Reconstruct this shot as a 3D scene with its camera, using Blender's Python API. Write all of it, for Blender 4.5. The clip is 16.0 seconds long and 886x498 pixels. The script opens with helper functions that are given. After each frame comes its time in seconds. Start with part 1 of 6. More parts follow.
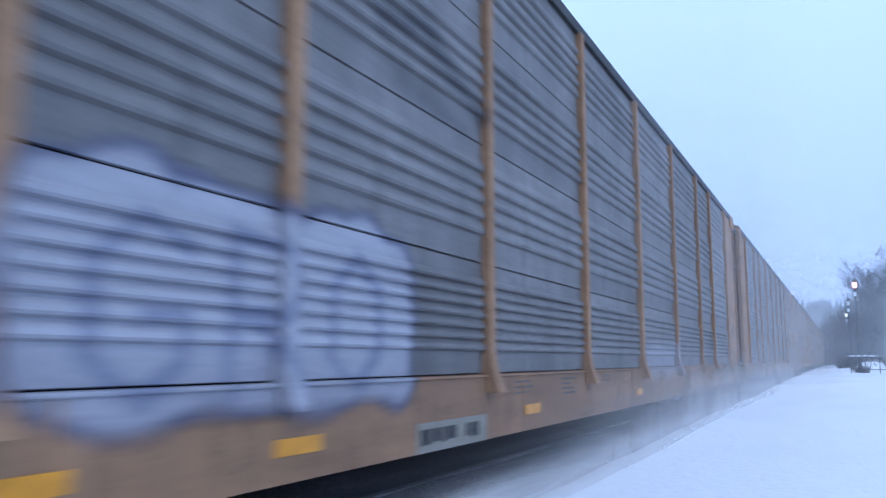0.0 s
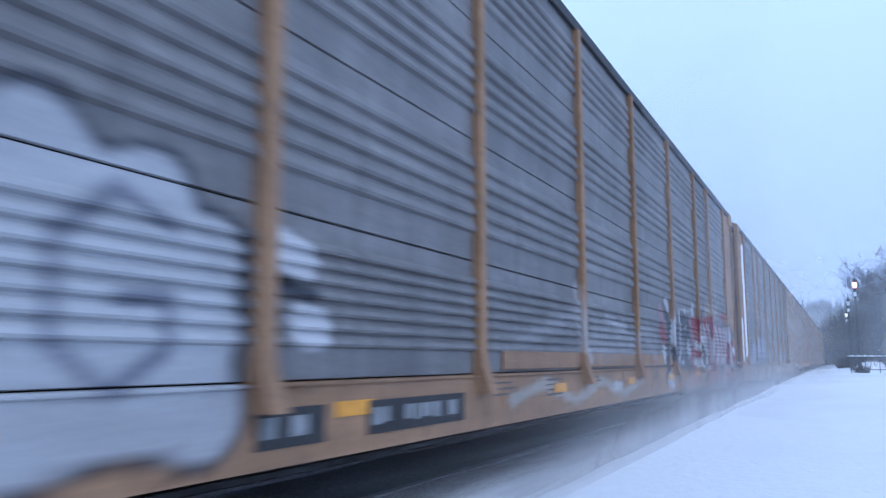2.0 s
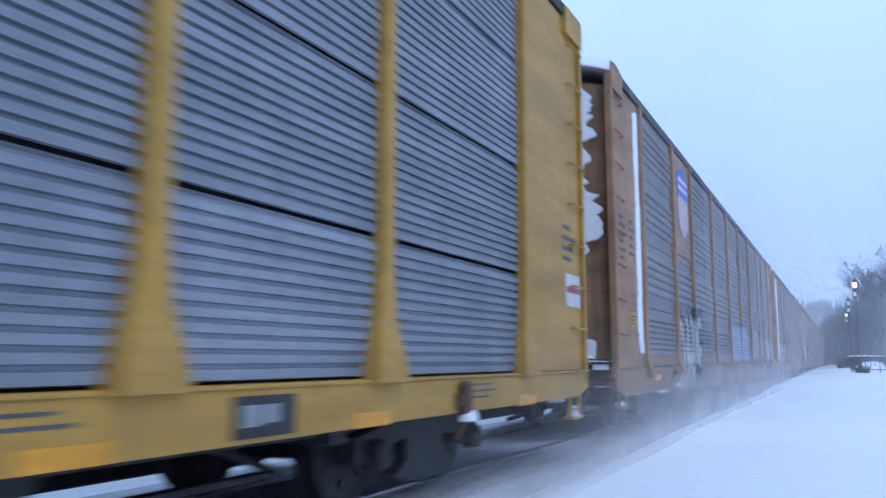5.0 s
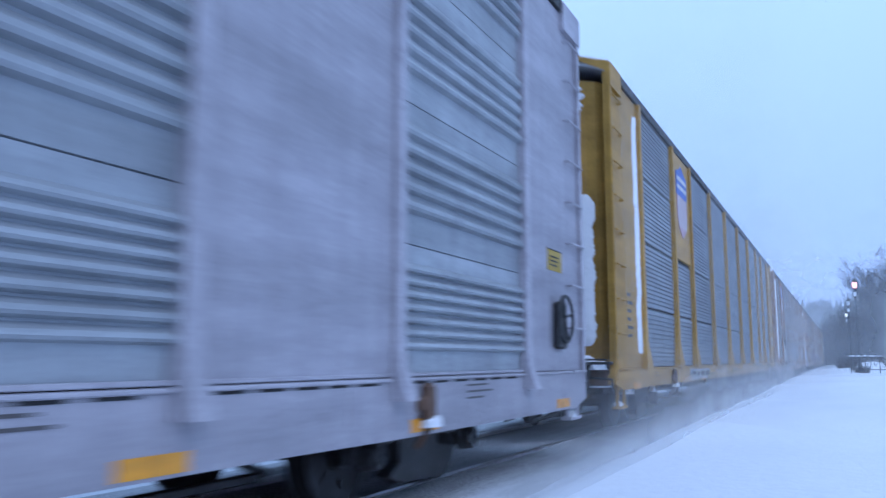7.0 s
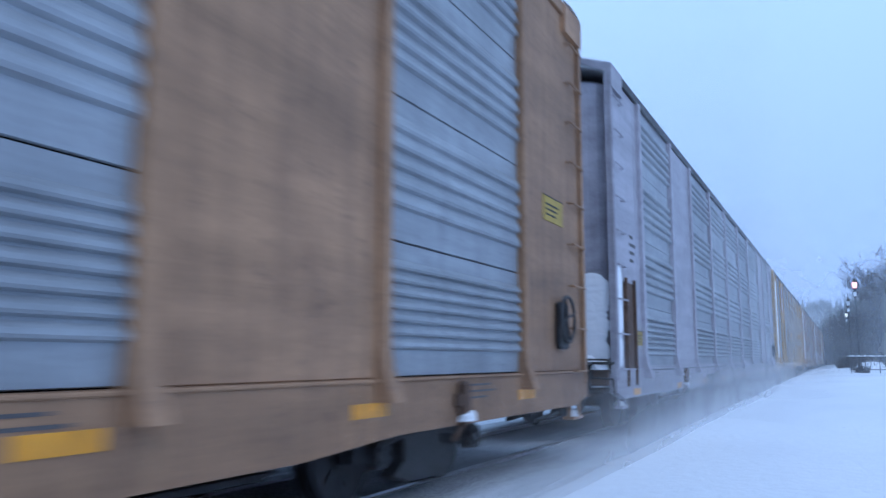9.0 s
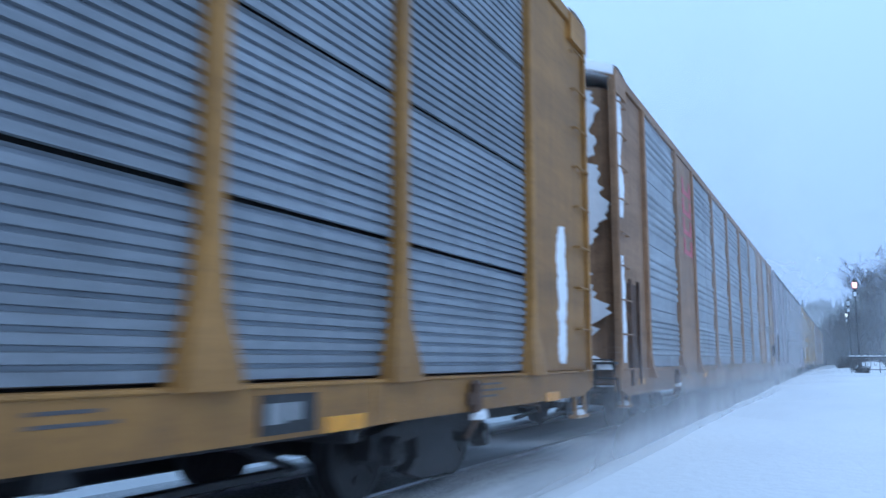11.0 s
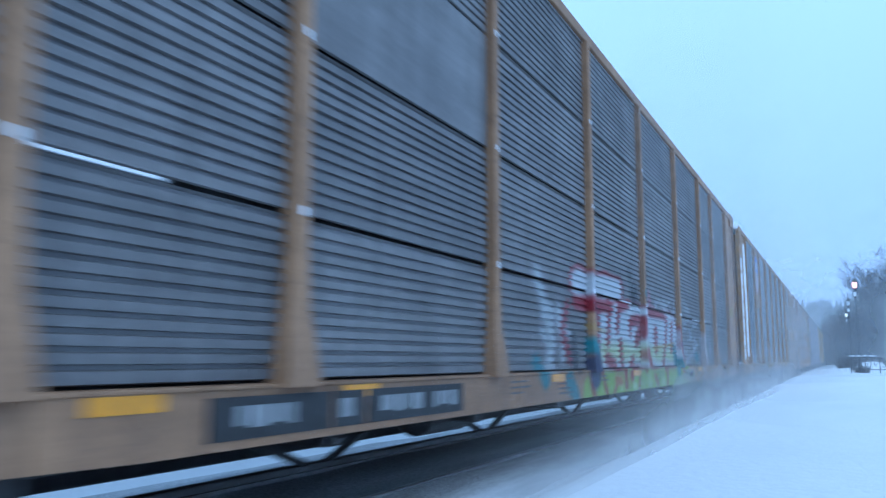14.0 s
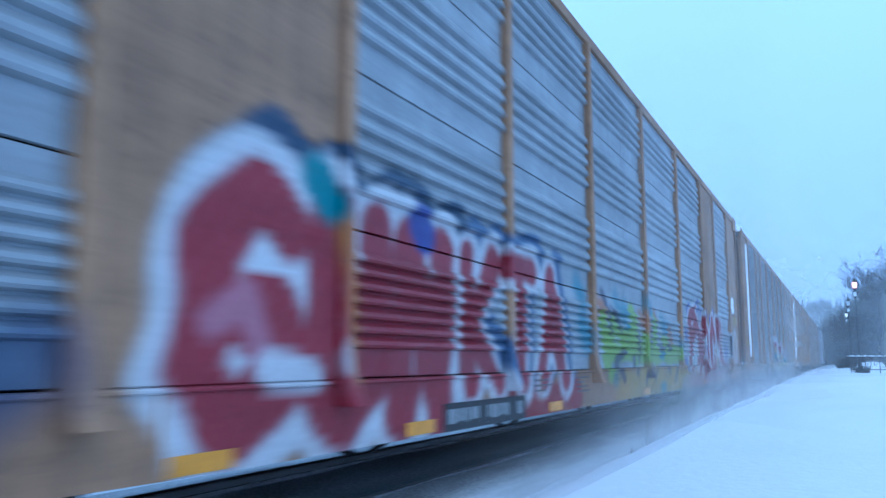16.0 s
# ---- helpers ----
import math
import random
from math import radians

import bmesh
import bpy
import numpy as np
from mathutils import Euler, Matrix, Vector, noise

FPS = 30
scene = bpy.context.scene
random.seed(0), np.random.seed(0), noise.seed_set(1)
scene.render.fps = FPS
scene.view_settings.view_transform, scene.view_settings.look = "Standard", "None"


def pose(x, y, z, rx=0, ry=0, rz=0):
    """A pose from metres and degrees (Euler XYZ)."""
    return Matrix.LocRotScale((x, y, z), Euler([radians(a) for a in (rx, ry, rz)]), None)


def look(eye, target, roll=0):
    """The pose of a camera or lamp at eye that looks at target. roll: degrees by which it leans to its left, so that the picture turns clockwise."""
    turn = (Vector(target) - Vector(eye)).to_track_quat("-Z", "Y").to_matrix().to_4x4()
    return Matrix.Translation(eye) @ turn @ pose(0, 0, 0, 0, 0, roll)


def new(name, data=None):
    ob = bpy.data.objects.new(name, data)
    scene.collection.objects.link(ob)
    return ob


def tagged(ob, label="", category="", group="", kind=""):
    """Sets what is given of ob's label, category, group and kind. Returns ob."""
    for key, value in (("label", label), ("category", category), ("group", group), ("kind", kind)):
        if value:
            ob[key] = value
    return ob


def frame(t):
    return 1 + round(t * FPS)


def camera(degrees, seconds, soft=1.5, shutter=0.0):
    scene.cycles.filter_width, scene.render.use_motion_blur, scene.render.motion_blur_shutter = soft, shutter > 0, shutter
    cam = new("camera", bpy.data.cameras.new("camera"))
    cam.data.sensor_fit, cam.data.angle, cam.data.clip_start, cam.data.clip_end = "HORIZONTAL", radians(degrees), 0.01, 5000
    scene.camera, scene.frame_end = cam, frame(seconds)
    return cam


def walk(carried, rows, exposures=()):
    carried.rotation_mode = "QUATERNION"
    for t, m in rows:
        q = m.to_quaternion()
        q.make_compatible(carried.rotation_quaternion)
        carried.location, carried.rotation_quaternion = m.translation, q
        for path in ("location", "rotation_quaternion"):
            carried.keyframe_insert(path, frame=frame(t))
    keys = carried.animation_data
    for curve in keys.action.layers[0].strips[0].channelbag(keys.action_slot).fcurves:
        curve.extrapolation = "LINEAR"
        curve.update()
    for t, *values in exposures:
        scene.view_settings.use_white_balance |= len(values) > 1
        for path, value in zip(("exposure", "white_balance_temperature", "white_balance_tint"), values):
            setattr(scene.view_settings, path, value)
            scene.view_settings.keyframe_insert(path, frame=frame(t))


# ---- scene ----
# The track runs along +y. The eye stands a metre above z = 0 and looks past the passing train.
LENS = 57.445
EYE = pose(0, 0, 1.0, 97.794, 0, 26.14)
cam = camera(LENS, 16.0, soft=1.5, shutter=0.28)
walk(cam, [(0.0, EYE), (16.0, EYE)], exposures=[(0.0, 0.16, 6350, 15), (4.5, 0.1, 6350, 15), (7.0, 0.0, 5900, 15), (7.6, -0.14, 5800, 15), (8.5, -0.1, 5900, 13), (11.0, 0.0, 5950, 5), (12.5, 0.03, 5700, 0), (14.2, 0.1, 5550, 0), (15.2, 0.1, 5300, 0), (16.0, 0.1, 5150, 0)])

TRACK_X = -4.463     # centre line of the near track
HALF = 1.53          # half width of a rack car
CAR_L = 30.6         # length of a rack car's body
PITCH = 32.03        # coupled length
RAIL_Z = -0.16       # top of the rails
DOOR_Y = 0.2         # how far the end doors stand in from the body's ends


# ---------------------------------------------------------------- light
def make_world():
    w = bpy.data.worlds.new("overcast_dusk")
    scene.world = w
    w.use_nodes = True
    nt = w.node_tree
    bg = nt.nodes["Background"]
    sky = nt.nodes.new("ShaderNodeTexSky")
    sky.sky_type = 'NISHITA'
    sky.sun_disc = False
    sky.sun_elevation = radians(8)
    sky.sun_rotation = radians(60)
    cloud = nt.nodes.new("ShaderNodeMix")
    cloud.data_type = 'RGBA'
    cloud.inputs[0].default_value = 0.985
    up = nt.nodes.new("ShaderNodeTexCoord")
    sep = nt.nodes.new("ShaderNodeSeparateXYZ")
    nt.links.new(up.outputs["Generated"], sep.inputs[0])
    deck = nt.nodes.new("ShaderNodeMapRange")
    deck.inputs[1].default_value, deck.inputs[2].default_value = 0.0, 0.5
    nt.links.new(sep.outputs[2], deck.inputs[0])
    tone = nt.nodes.new("ShaderNodeMix")
    tone.data_type = 'RGBA'
    tone.inputs[6].default_value = SKY_LOW
    tone.inputs[7].default_value = SKY_COLOUR
    nt.links.new(deck.outputs[0], tone.inputs[0])
    nt.links.new(tone.outputs[2], cloud.inputs[7])
    nt.links.new(sky.outputs[0], cloud.inputs[6])
    nt.links.new(cloud.outputs[2], bg.inputs[0])
    bg.inputs[1].default_value = SKY_STRENGTH


SKY_COLOUR = (5.7, 8.7, 13.6, 1)
SKY_LOW = (3.8, 5.8, 10.6, 1)
SKY_STRENGTH = 0.1
make_world()
sun = new("sun", bpy.data.lights.new("sun", 'SUN'))
sun.data.energy = 0.5
sun.data.angle = radians(40)
sun.data.color = (1.0, 0.95, 0.9)
sun.matrix_world = look((30, -20, 40), (0, 0, 0))


# ---------------------------------------------------------------- materials
def nodes_of(name):
    m = bpy.data.materials.new(name)
    m.use_nodes = True
    nt = m.node_tree
    return m, nt, nt.nodes["Principled BSDF"]


def noise_node(nt, scale, detail=4, vec=None, rough=0.6):
    n = nt.nodes.new("ShaderNodeTexNoise")
    n.inputs["Scale"].default_value = scale
    n.inputs["Detail"].default_value = detail
    n.inputs["Roughness"].default_value = rough
    if vec:
        nt.links.new(vec, n.inputs["Vector"])
    return n


def coords(nt, sx=1, sy=1, sz=1):
    tc = nt.nodes.new("ShaderNodeTexCoord")
    mp = nt.nodes.new("ShaderNodeMapping")
    mp.inputs["Scale"].default_value = (sx, sy, sz)
    nt.links.new(tc.outputs["Object"], mp.inputs["Vector"])
    return mp.outputs[0]


def ramp(nt, fac, stops):
    r = nt.nodes.new("ShaderNodeValToRGB")
    el = r.color_ramp.elements
    while len(el) < len(stops):
        el.new(0.5)
    for e, (p, c) in zip(el, stops):
        e.position = p
        e.color = (*c, 1) if len(c) == 3 else c
    nt.links.new(fac, r.inputs[0])
    return r.outputs[0]


def mix(nt, fac, a, b, mode='MIX'):
    m = nt.nodes.new("ShaderNodeMix")
    m.data_type = 'RGBA'
    m.blend_type = mode
    for sock, v in ((m.inputs[0], fac), (m.inputs[6], a), (m.inputs[7], b)):
        if isinstance(v, (int, float)):
            sock.default_value = v
        elif isinstance(v, tuple):
            sock.default_value = (*v, 1)
        else:
            nt.links.new(v, sock)
    return m.outputs[2]


def bump(nt, bsdf, height, strength, dist=0.02):
    b = nt.nodes.new("ShaderNodeBump")
    b.inputs["Strength"].default_value = strength
    b.inputs["Distance"].default_value = dist
    nt.links.new(height, b.inputs["Height"])
    nt.links.new(b.outputs[0], bsdf.inputs["Normal"])


def painted(name, base, dirt, rough=0.55, metal=0.0, streak=0.5, blotch=0.5, rust=0.0):
    """Weathered paint or zinc: fine grain, blotches, streaks that run down, rust; sprayed paint from the 'paint' attribute on top."""
    m, nt, bsdf = nodes_of(name)
    fine = noise_node(nt, 30, 5, coords(nt))
    broad = noise_node(nt, 0.9, 5, coords(nt))
    runs = noise_node(nt, 2.2, 5, coords(nt, 3, 3, 0.22))
    f1 = ramp(nt, runs.outputs[0], [(0.42, (0, 0, 0)), (0.75, (streak,) * 3)])
    f2 = ramp(nt, broad.outputs[0], [(0.4, (0, 0, 0)), (0.72, (blotch,) * 3)])
    c = mix(nt, f1, base, dirt)
    c = mix(nt, f2, c, dirt)
    info = nt.nodes.new("ShaderNodeObjectInfo")
    shade = ramp(nt, info.outputs["Random"], [(0, (0.86,) * 3), (1, (1.08,) * 3)])
    c = mix(nt, 1.0, c, shade, 'MULTIPLY')
    grain = ramp(nt, fine.outputs[0], [(0.3, (0.86,) * 3), (0.7, (1.06,) * 3)])
    c = mix(nt, 1.0, c, grain, 'MULTIPLY')
    specks = noise_node(nt, 9, 8, coords(nt, 1, 0.6, 1.2), 0.7)
    c = mix(nt, ramp(nt, specks.outputs[0], [(0.56, (0, 0, 0)), (0.66, (0.55,) * 3)]), c, dirt)
    wind = noise_node(nt, 1.4, 7, coords(nt, 1, 0.3, 2.2), 0.65)
    c = mix(nt, 1.0, c, ramp(nt, wind.outputs[0], [(0.3, (0.72,) * 3), (0.68, (1.14,) * 3)]), 'MULTIPLY')
    if rust:
        spots = noise_node(nt, 3.5, 8, coords(nt, 1, 1, 0.5), 0.75)
        f3 = ramp(nt, spots.outputs[0], [(0.58, (0, 0, 0)), (0.7, (rust,) * 3)])
        c = mix(nt, f3, c, (0.12, 0.05, 0.025))
    spray = nt.nodes.new("ShaderNodeAttribute")
    spray.attribute_name = "paint"
    worn = mix(nt, 1.0, spray.outputs["Color"], grain, 'MULTIPLY')
    worn = mix(nt, 1.0, worn, ramp(nt, wind.outputs[0], [(0.3, (0.78,) * 3), (0.68, (1.1,) * 3)]), 'MULTIPLY')
    cover = nt.nodes.new("ShaderNodeAttribute")
    cover.attribute_name = "cover"
    c = mix(nt, cover.outputs["Fac"], c, worn)
    nt.links.new(c, bsdf.inputs["Base Color"])
    bsdf.inputs["Roughness"].default_value = rough
    bsdf.inputs["Metallic"].default_value = metal
    bsdf.inputs["Specular IOR Level"].default_value = 0.3
    bump(nt, bsdf, fine.outputs[0], 0.15, 0.004)
    return m


def plain(name, base, rough=0.6, metal=0.0, var=0.25, scale=8):
    m, nt, bsdf = nodes_of(name)
    n = noise_node(nt, scale, 5, coords(nt))
    n2 = noise_node(nt, scale * 0.13, 3, coords(nt))
    c = mix(nt, 1.0, base, ramp(nt, n.outputs[0], [(0.3, (1 - var,) * 3), (0.7, (1 + var * 0.5,) * 3)]), 'MULTIPLY')
    c = mix(nt, 1.0, c, ramp(nt, n2.outputs[0], [(0.3, (1 - var * 0.6,) * 3), (0.7, (1 + var * 0.3,) * 3)]), 'MULTIPLY')
    nt.links.new(c, bsdf.inputs["Base Color"])
    bsdf.inputs["Roughness"].default_value = rough
    bsdf.inputs["Metallic"].default_value = metal
    bump(nt, bsdf, n.outputs[0], 0.2, 0.01)
    return m


def snow_material():
    m, nt, bsdf = nodes_of("snow")
    broad = noise_node(nt, 0.35, 5, coords(nt, 1, 0.35, 1))
    fine = noise_node(nt, 9, 6, coords(nt))
    c = ramp(nt, broad.outputs[0], [(0.3, (0.78, 0.8, 0.84)), (0.7, (0.88, 0.89, 0.91))])
    c = mix(nt, 1.0, c, ramp(nt, fine.outputs[0], [(0.3, (0.95,) * 3), (0.7, (1.0,) * 3)]), 'MULTIPLY')
    nt.links.new(c, bsdf.inputs["Base Color"])
    bsdf.inputs["Roughness"].default_value = 0.8
    both = nt.nodes.new("ShaderNodeMath")
    both.operation = 'ADD'
    nt.links.new(broad.outputs[0], both.inputs[0])
    nt.links.new(fine.outputs[0], both.inputs[1])
    bump(nt, bsdf, both.outputs[0], 0.35, 0.05)
    return m


def bed_material():
    """Ballast with wind-blown snow: half bare under the train, whiter towards the bank, in long streaks."""
    m, nt, bsdf = nodes_of("swept_ballast")
    broad = noise_node(nt, 0.8, 6, coords(nt, 1, 0.15, 1))
    stones = noise_node(nt, 28, 4, coords(nt))
    c = ramp(nt, broad.outputs[0], [(0.3, (0.22, 0.225, 0.235)), (0.5, (0.36, 0.366, 0.38)), (0.74, (0.6, 0.61, 0.63))])
    c = mix(nt, 1.0, c, ramp(nt, stones.outputs[0], [(0.35, (0.65,) * 3), (0.65, (1.15,) * 3)]), 'MULTIPLY')
    tc = nt.nodes.new("ShaderNodeTexCoord")
    sep = nt.nodes.new("ShaderNodeSeparateXYZ")
    nt.links.new(tc.outputs["Object"], sep.inputs[0])
    ragged = nt.nodes.new("ShaderNodeMath")
    ragged.operation = 'MULTIPLY_ADD'
    ragged.inputs[1].default_value = 1.5
    nt.links.new(broad.outputs[0], ragged.inputs[0])
    nt.links.new(sep.outputs[0], ragged.inputs[2])
    drift = nt.nodes.new("ShaderNodeMapRange")
    drift.interpolation_type = 'SMOOTHSTEP'
    drift.inputs[1].default_value, drift.inputs[2].default_value = TRACK_X + 1.75, TRACK_X + 2.85
    nt.links.new(ragged.outputs[0], drift.inputs[0])
    c = mix(nt, drift.outputs[0], c, (0.8, 0.82, 0.85))
    nt.links.new(c, bsdf.inputs["Base Color"])
    bsdf.inputs["Roughness"].default_value = 0.9
    bump(nt, bsdf, stones.outputs[0], 0.6, 0.03)
    return m


def haze_material(name, density, size, top, seed, side=1.0):
    """Airborne snow: thin, thickest near the ground, torn by noise. It scatters light and lets the rest through."""
    m, nt, bsdf = nodes_of(name)
    nt.nodes.remove(bsdf)
    out = nt.nodes["Material Output"]
    tc = nt.nodes.new("ShaderNodeTexCoord")
    sep = nt.nodes.new("ShaderNodeSeparateXYZ")
    nt.links.new(tc.outputs["Object"], sep.inputs[0])
    mp = nt.nodes.new("ShaderNodeMapping")
    mp.inputs["Location"].default_value = (seed * 7.3, seed * 3.1, 0)
    mp.inputs["Scale"].default_value = (size, size, size * 1.3)
    nt.links.new(tc.outputs["Object"], mp.inputs["Vector"])
    n = noise_node(nt, 1.0, 5, mp.outputs[0])

    def mapped(sock, a, b, c, d, smooth=True):
        r = nt.nodes.new("ShaderNodeMapRange")
        r.interpolation_type = 'SMOOTHERSTEP' if smooth else 'LINEAR'
        for i, v in enumerate((a, b, c, d), 1):
            r.inputs[i].default_value = v
        nt.links.new(sock, r.inputs[0])
        return r.outputs[0]

    def times(a, b):
        k = nt.nodes.new("ShaderNodeMath")
        k.operation = 'MULTIPLY'
        nt.links.new(a, k.inputs[0])
        if isinstance(b, float):
            k.inputs[1].default_value = b
        else:
            nt.links.new(b, k.inputs[1])
        return k.outputs[0]
    up = mapped(sep.outputs[2], 0, top, 1, 0)
    low = times(up, up)
    x_abs = nt.nodes.new("ShaderNodeMath")
    x_abs.operation = 'ABSOLUTE'
    nt.links.new(sep.outputs[0], x_abs.inputs[0])
    fade = mapped(x_abs.outputs[0], 0.35 * side, side, 1, 0)
    a = times(times(low, fade), mapped(n.outputs[0], 0.2, 0.75, 0.45, 1.15, False))
    a = times(a, density)
    clear = nt.nodes.new("ShaderNodeBsdfTransparent")
    dif = nt.nodes.new("ShaderNodeBsdfDiffuse")
    tra = nt.nodes.new("ShaderNodeBsdfTranslucent")
    for k in (dif, tra):
        k.inputs[0].default_value = (0.9, 0.91, 0.93, 1)
    half = nt.nodes.new("ShaderNodeMixShader")
    nt.links.new(dif.outputs[0], half.inputs[1])
    nt.links.new(tra.outputs[0], half.inputs[2])
    whole = nt.nodes.new("ShaderNodeMixShader")
    nt.links.new(a, whole.inputs[0])
    nt.links.new(clear.outputs[0], whole.inputs[1])
    nt.links.new(half.outputs[0], whole.inputs[2])
    nt.links.new(whole.outputs[0], out.inputs[0])
    return m


def glow_material(name, colour, strength):
    m, nt, bsdf = nodes_of(name)
    bsdf.inputs["Base Color"].default_value = (*colour, 1)
    bsdf.inputs["Emission Color"].default_value = (*colour, 1)
    bsdf.inputs["Emission Strength"].default_value = strength
    return m


ZINC = painted("weathered_zinc", (0.22, 0.212, 0.212), (0.115, 0.108, 0.11), 0.5, 0.1, 0.6, 0.6)
ZINC_MID = painted("dull_zinc", (0.29, 0.315, 0.345), (0.165, 0.18, 0.2), 0.45, 0.15, 0.5, 0.45)
ZINC_PALE = painted("pale_zinc", (0.36, 0.385, 0.41), (0.2, 0.21, 0.23), 0.45, 0.2, 0.45, 0.4)
TAN = painted("faded_tan_paint", (0.395, 0.225, 0.125), (0.17, 0.1, 0.065), 0.6, 0, 0.5, 0.5, 0.4)
YELLOW = painted("yellow_paint", (0.38, 0.185, 0.05), (0.19, 0.1, 0.04), 0.55, 0, 0.5, 0.5, 0.35)
FRESH_YELLOW = painted("fresh_yellow_paint", (0.47, 0.26, 0.05), (0.3, 0.165, 0.045), 0.5, 0, 0.35, 0.3, 0.15)
WHITE = painted("white_paint", (0.42, 0.4, 0.44), (0.28, 0.26, 0.29), 0.42, 0, 0.4, 0.4, 0.15)
SNOW = snow_material()
BED = bed_material()
IRON = plain("dark_iron", (0.045, 0.045, 0.048), 0.6, 0.4, 0.4)
# Near-black: shade of hollow places put into the colour.
SHADE_BLACK = plain("dark_interior", (0.02, 0.02, 0.022), 0.9)
RAIL = plain("worn_rail", (0.62, 0.62, 0.63), 0.3, 0.85, 0.2)
ROOF = painted("roof_sheet", (0.45, 0.46, 0.48), (0.3, 0.3, 0.31), 0.5, 0.2)
AMBER = plain("amber_reflector", (0.8, 0.33, 0.015), 0.35, 0, 0.3)
BLACK = plain("black_stencil", (0.02, 0.02, 0.022), 0.6)
LETTER = plain("white_stencil", (0.45, 0.45, 0.45), 0.6, 0, 0.5, 3)
RED = plain("red_enamel", (0.5, 0.05, 0.07), 0.5)
BLUE = plain("blue_enamel", (0.06, 0.13, 0.45), 0.5)
RUSTY = plain("rusty_brown_iron", (0.13, 0.075, 0.05), 0.8, 0.1, 0.4)
BARK = plain("dark_bark", (0.05, 0.042, 0.04), 0.9, 0, 0.4)
FIR = plain("fir_needles", (0.035, 0.05, 0.045), 0.9, 0, 0.4)


# ---------------------------------------------------------------- mesh helpers
def mesh_object(name, bm, mat, smooth=False):
    me = bpy.data.meshes.new(name)
    bm.normal_update()
    bm.to_mesh(me)
    bm.free()
    for m in (mat if isinstance(mat, (list, tuple)) else [mat]):
        me.materials.append(m)
    if smooth:
        for p in me.polygons:
            p.use_smooth = True
    return new(name, me)


def part(name, bm, mat, parent, label="", smooth=False):
    ob = mesh_object(name, bm, mat, smooth)
    ob.parent = parent
    return tagged(ob, label)


def share(name, me, parent, loc, label=""):
    ob = new(name, me)
    ob.parent = parent
    ob.location = loc
    return tagged(ob, label)


def box(bm, x0, x1, y0, y1, z0, z1, bev=0.0):
    vs = [bm.verts.new((x, y, z)) for x in (x0, x1) for y in (y0, y1) for z in (z0, z1)]
    fs = []
    for q in ((0, 1, 3, 2), (4, 6, 7, 5), (0, 4, 5, 1), (2, 3, 7, 6), (0, 2, 6, 4), (1, 5, 7, 3)):
        fs.append(bm.faces.new([vs[i] for i in q]))
    if bev:
        es = list({e for f in fs for e in f.edges})
        bmesh.ops.bevel(bm, geom=es, offset=bev, segments=1, affect='EDGES')


def tube(bm, a, b, r0, r1=None, n=8, caps=True):
    r1 = r0 if r1 is None else r1
    a, b = Vector(a), Vector(b)
    q = (b - a).to_track_quat('Z', 'Y')
    rings = []
    for p, r in ((a, r0), (b, r1)):
        rings.append([bm.verts.new(p + q @ Vector((r * math.cos(k * 2 * math.pi / n), r * math.sin(k * 2 * math.pi / n), 0))) for k in range(n)])
    for k in range(n):
        bm.faces.new((rings[0][k], rings[0][(k + 1) % n], rings[1][(k + 1) % n], rings[1][k]))
    if caps:
        bm.faces.new(rings[0][::-1])
        bm.faces.new(rings[1])


def prism(bm, outline, x0, x1):
    """A (y, z) outline pushed from x0 to x1."""
    a = [bm.verts.new((x0, y, z)) for y, z in outline]
    b = [bm.verts.new((x1, y, z)) for y, z in outline]
    n = len(outline)
    fa, fb = bm.faces.new(a), bm.faces.new(b[::-1])
    for k in range(n):
        bm.faces.new((a[k], b[k], b[(k + 1) % n], a[(k + 1) % n]))
    bmesh.ops.recalc_face_normals(bm, faces=bm.faces[:])
    big = [f for f in (fa, fb) if f.is_valid and len(f.verts) > 4]
    if big:
        bmesh.ops.triangulate(bm, faces=big)


# ---------------------------------------------------------------- ground
def bank_height(x, y):
    """Snow surface: level beyond the track, a bank beside the eye, a swept hollow between."""
    n = noise.noise(Vector((x * 0.35, y * 0.11, 1.7))) * 0.05 + noise.noise(Vector((x * 1.3, y * 0.4, 4.1))) * 0.018
    edge = -2.14 - 0.012 * max(0.0, min(y, 60)) + 0.1 * noise.noise(Vector((0.3, y * 0.25, 9.0))) + 0.05 * noise.noise(Vector((0.3, y * 1.1, 3.0)))
    up = min(1.0, max(0.0, (x - (edge - 0.7)) / 1.25))
    up = up * up * (3 - 2 * up)
    far = min(1.0, max(0.0, (-6.3 - x) / 0.8))
    z = -0.27 + 0.37 * up + 0.22 * far
    if x > -1.5:
        z += 0.0035 * max(0.0, min(y, 400) - 15) * min(1.0, (x + 1.5) / 1.5)
    if up > 0.3 or far > 0.3:
        z += n
    if abs(x) > 60:
        z += (abs(x) - 60) * 0.01
    return z


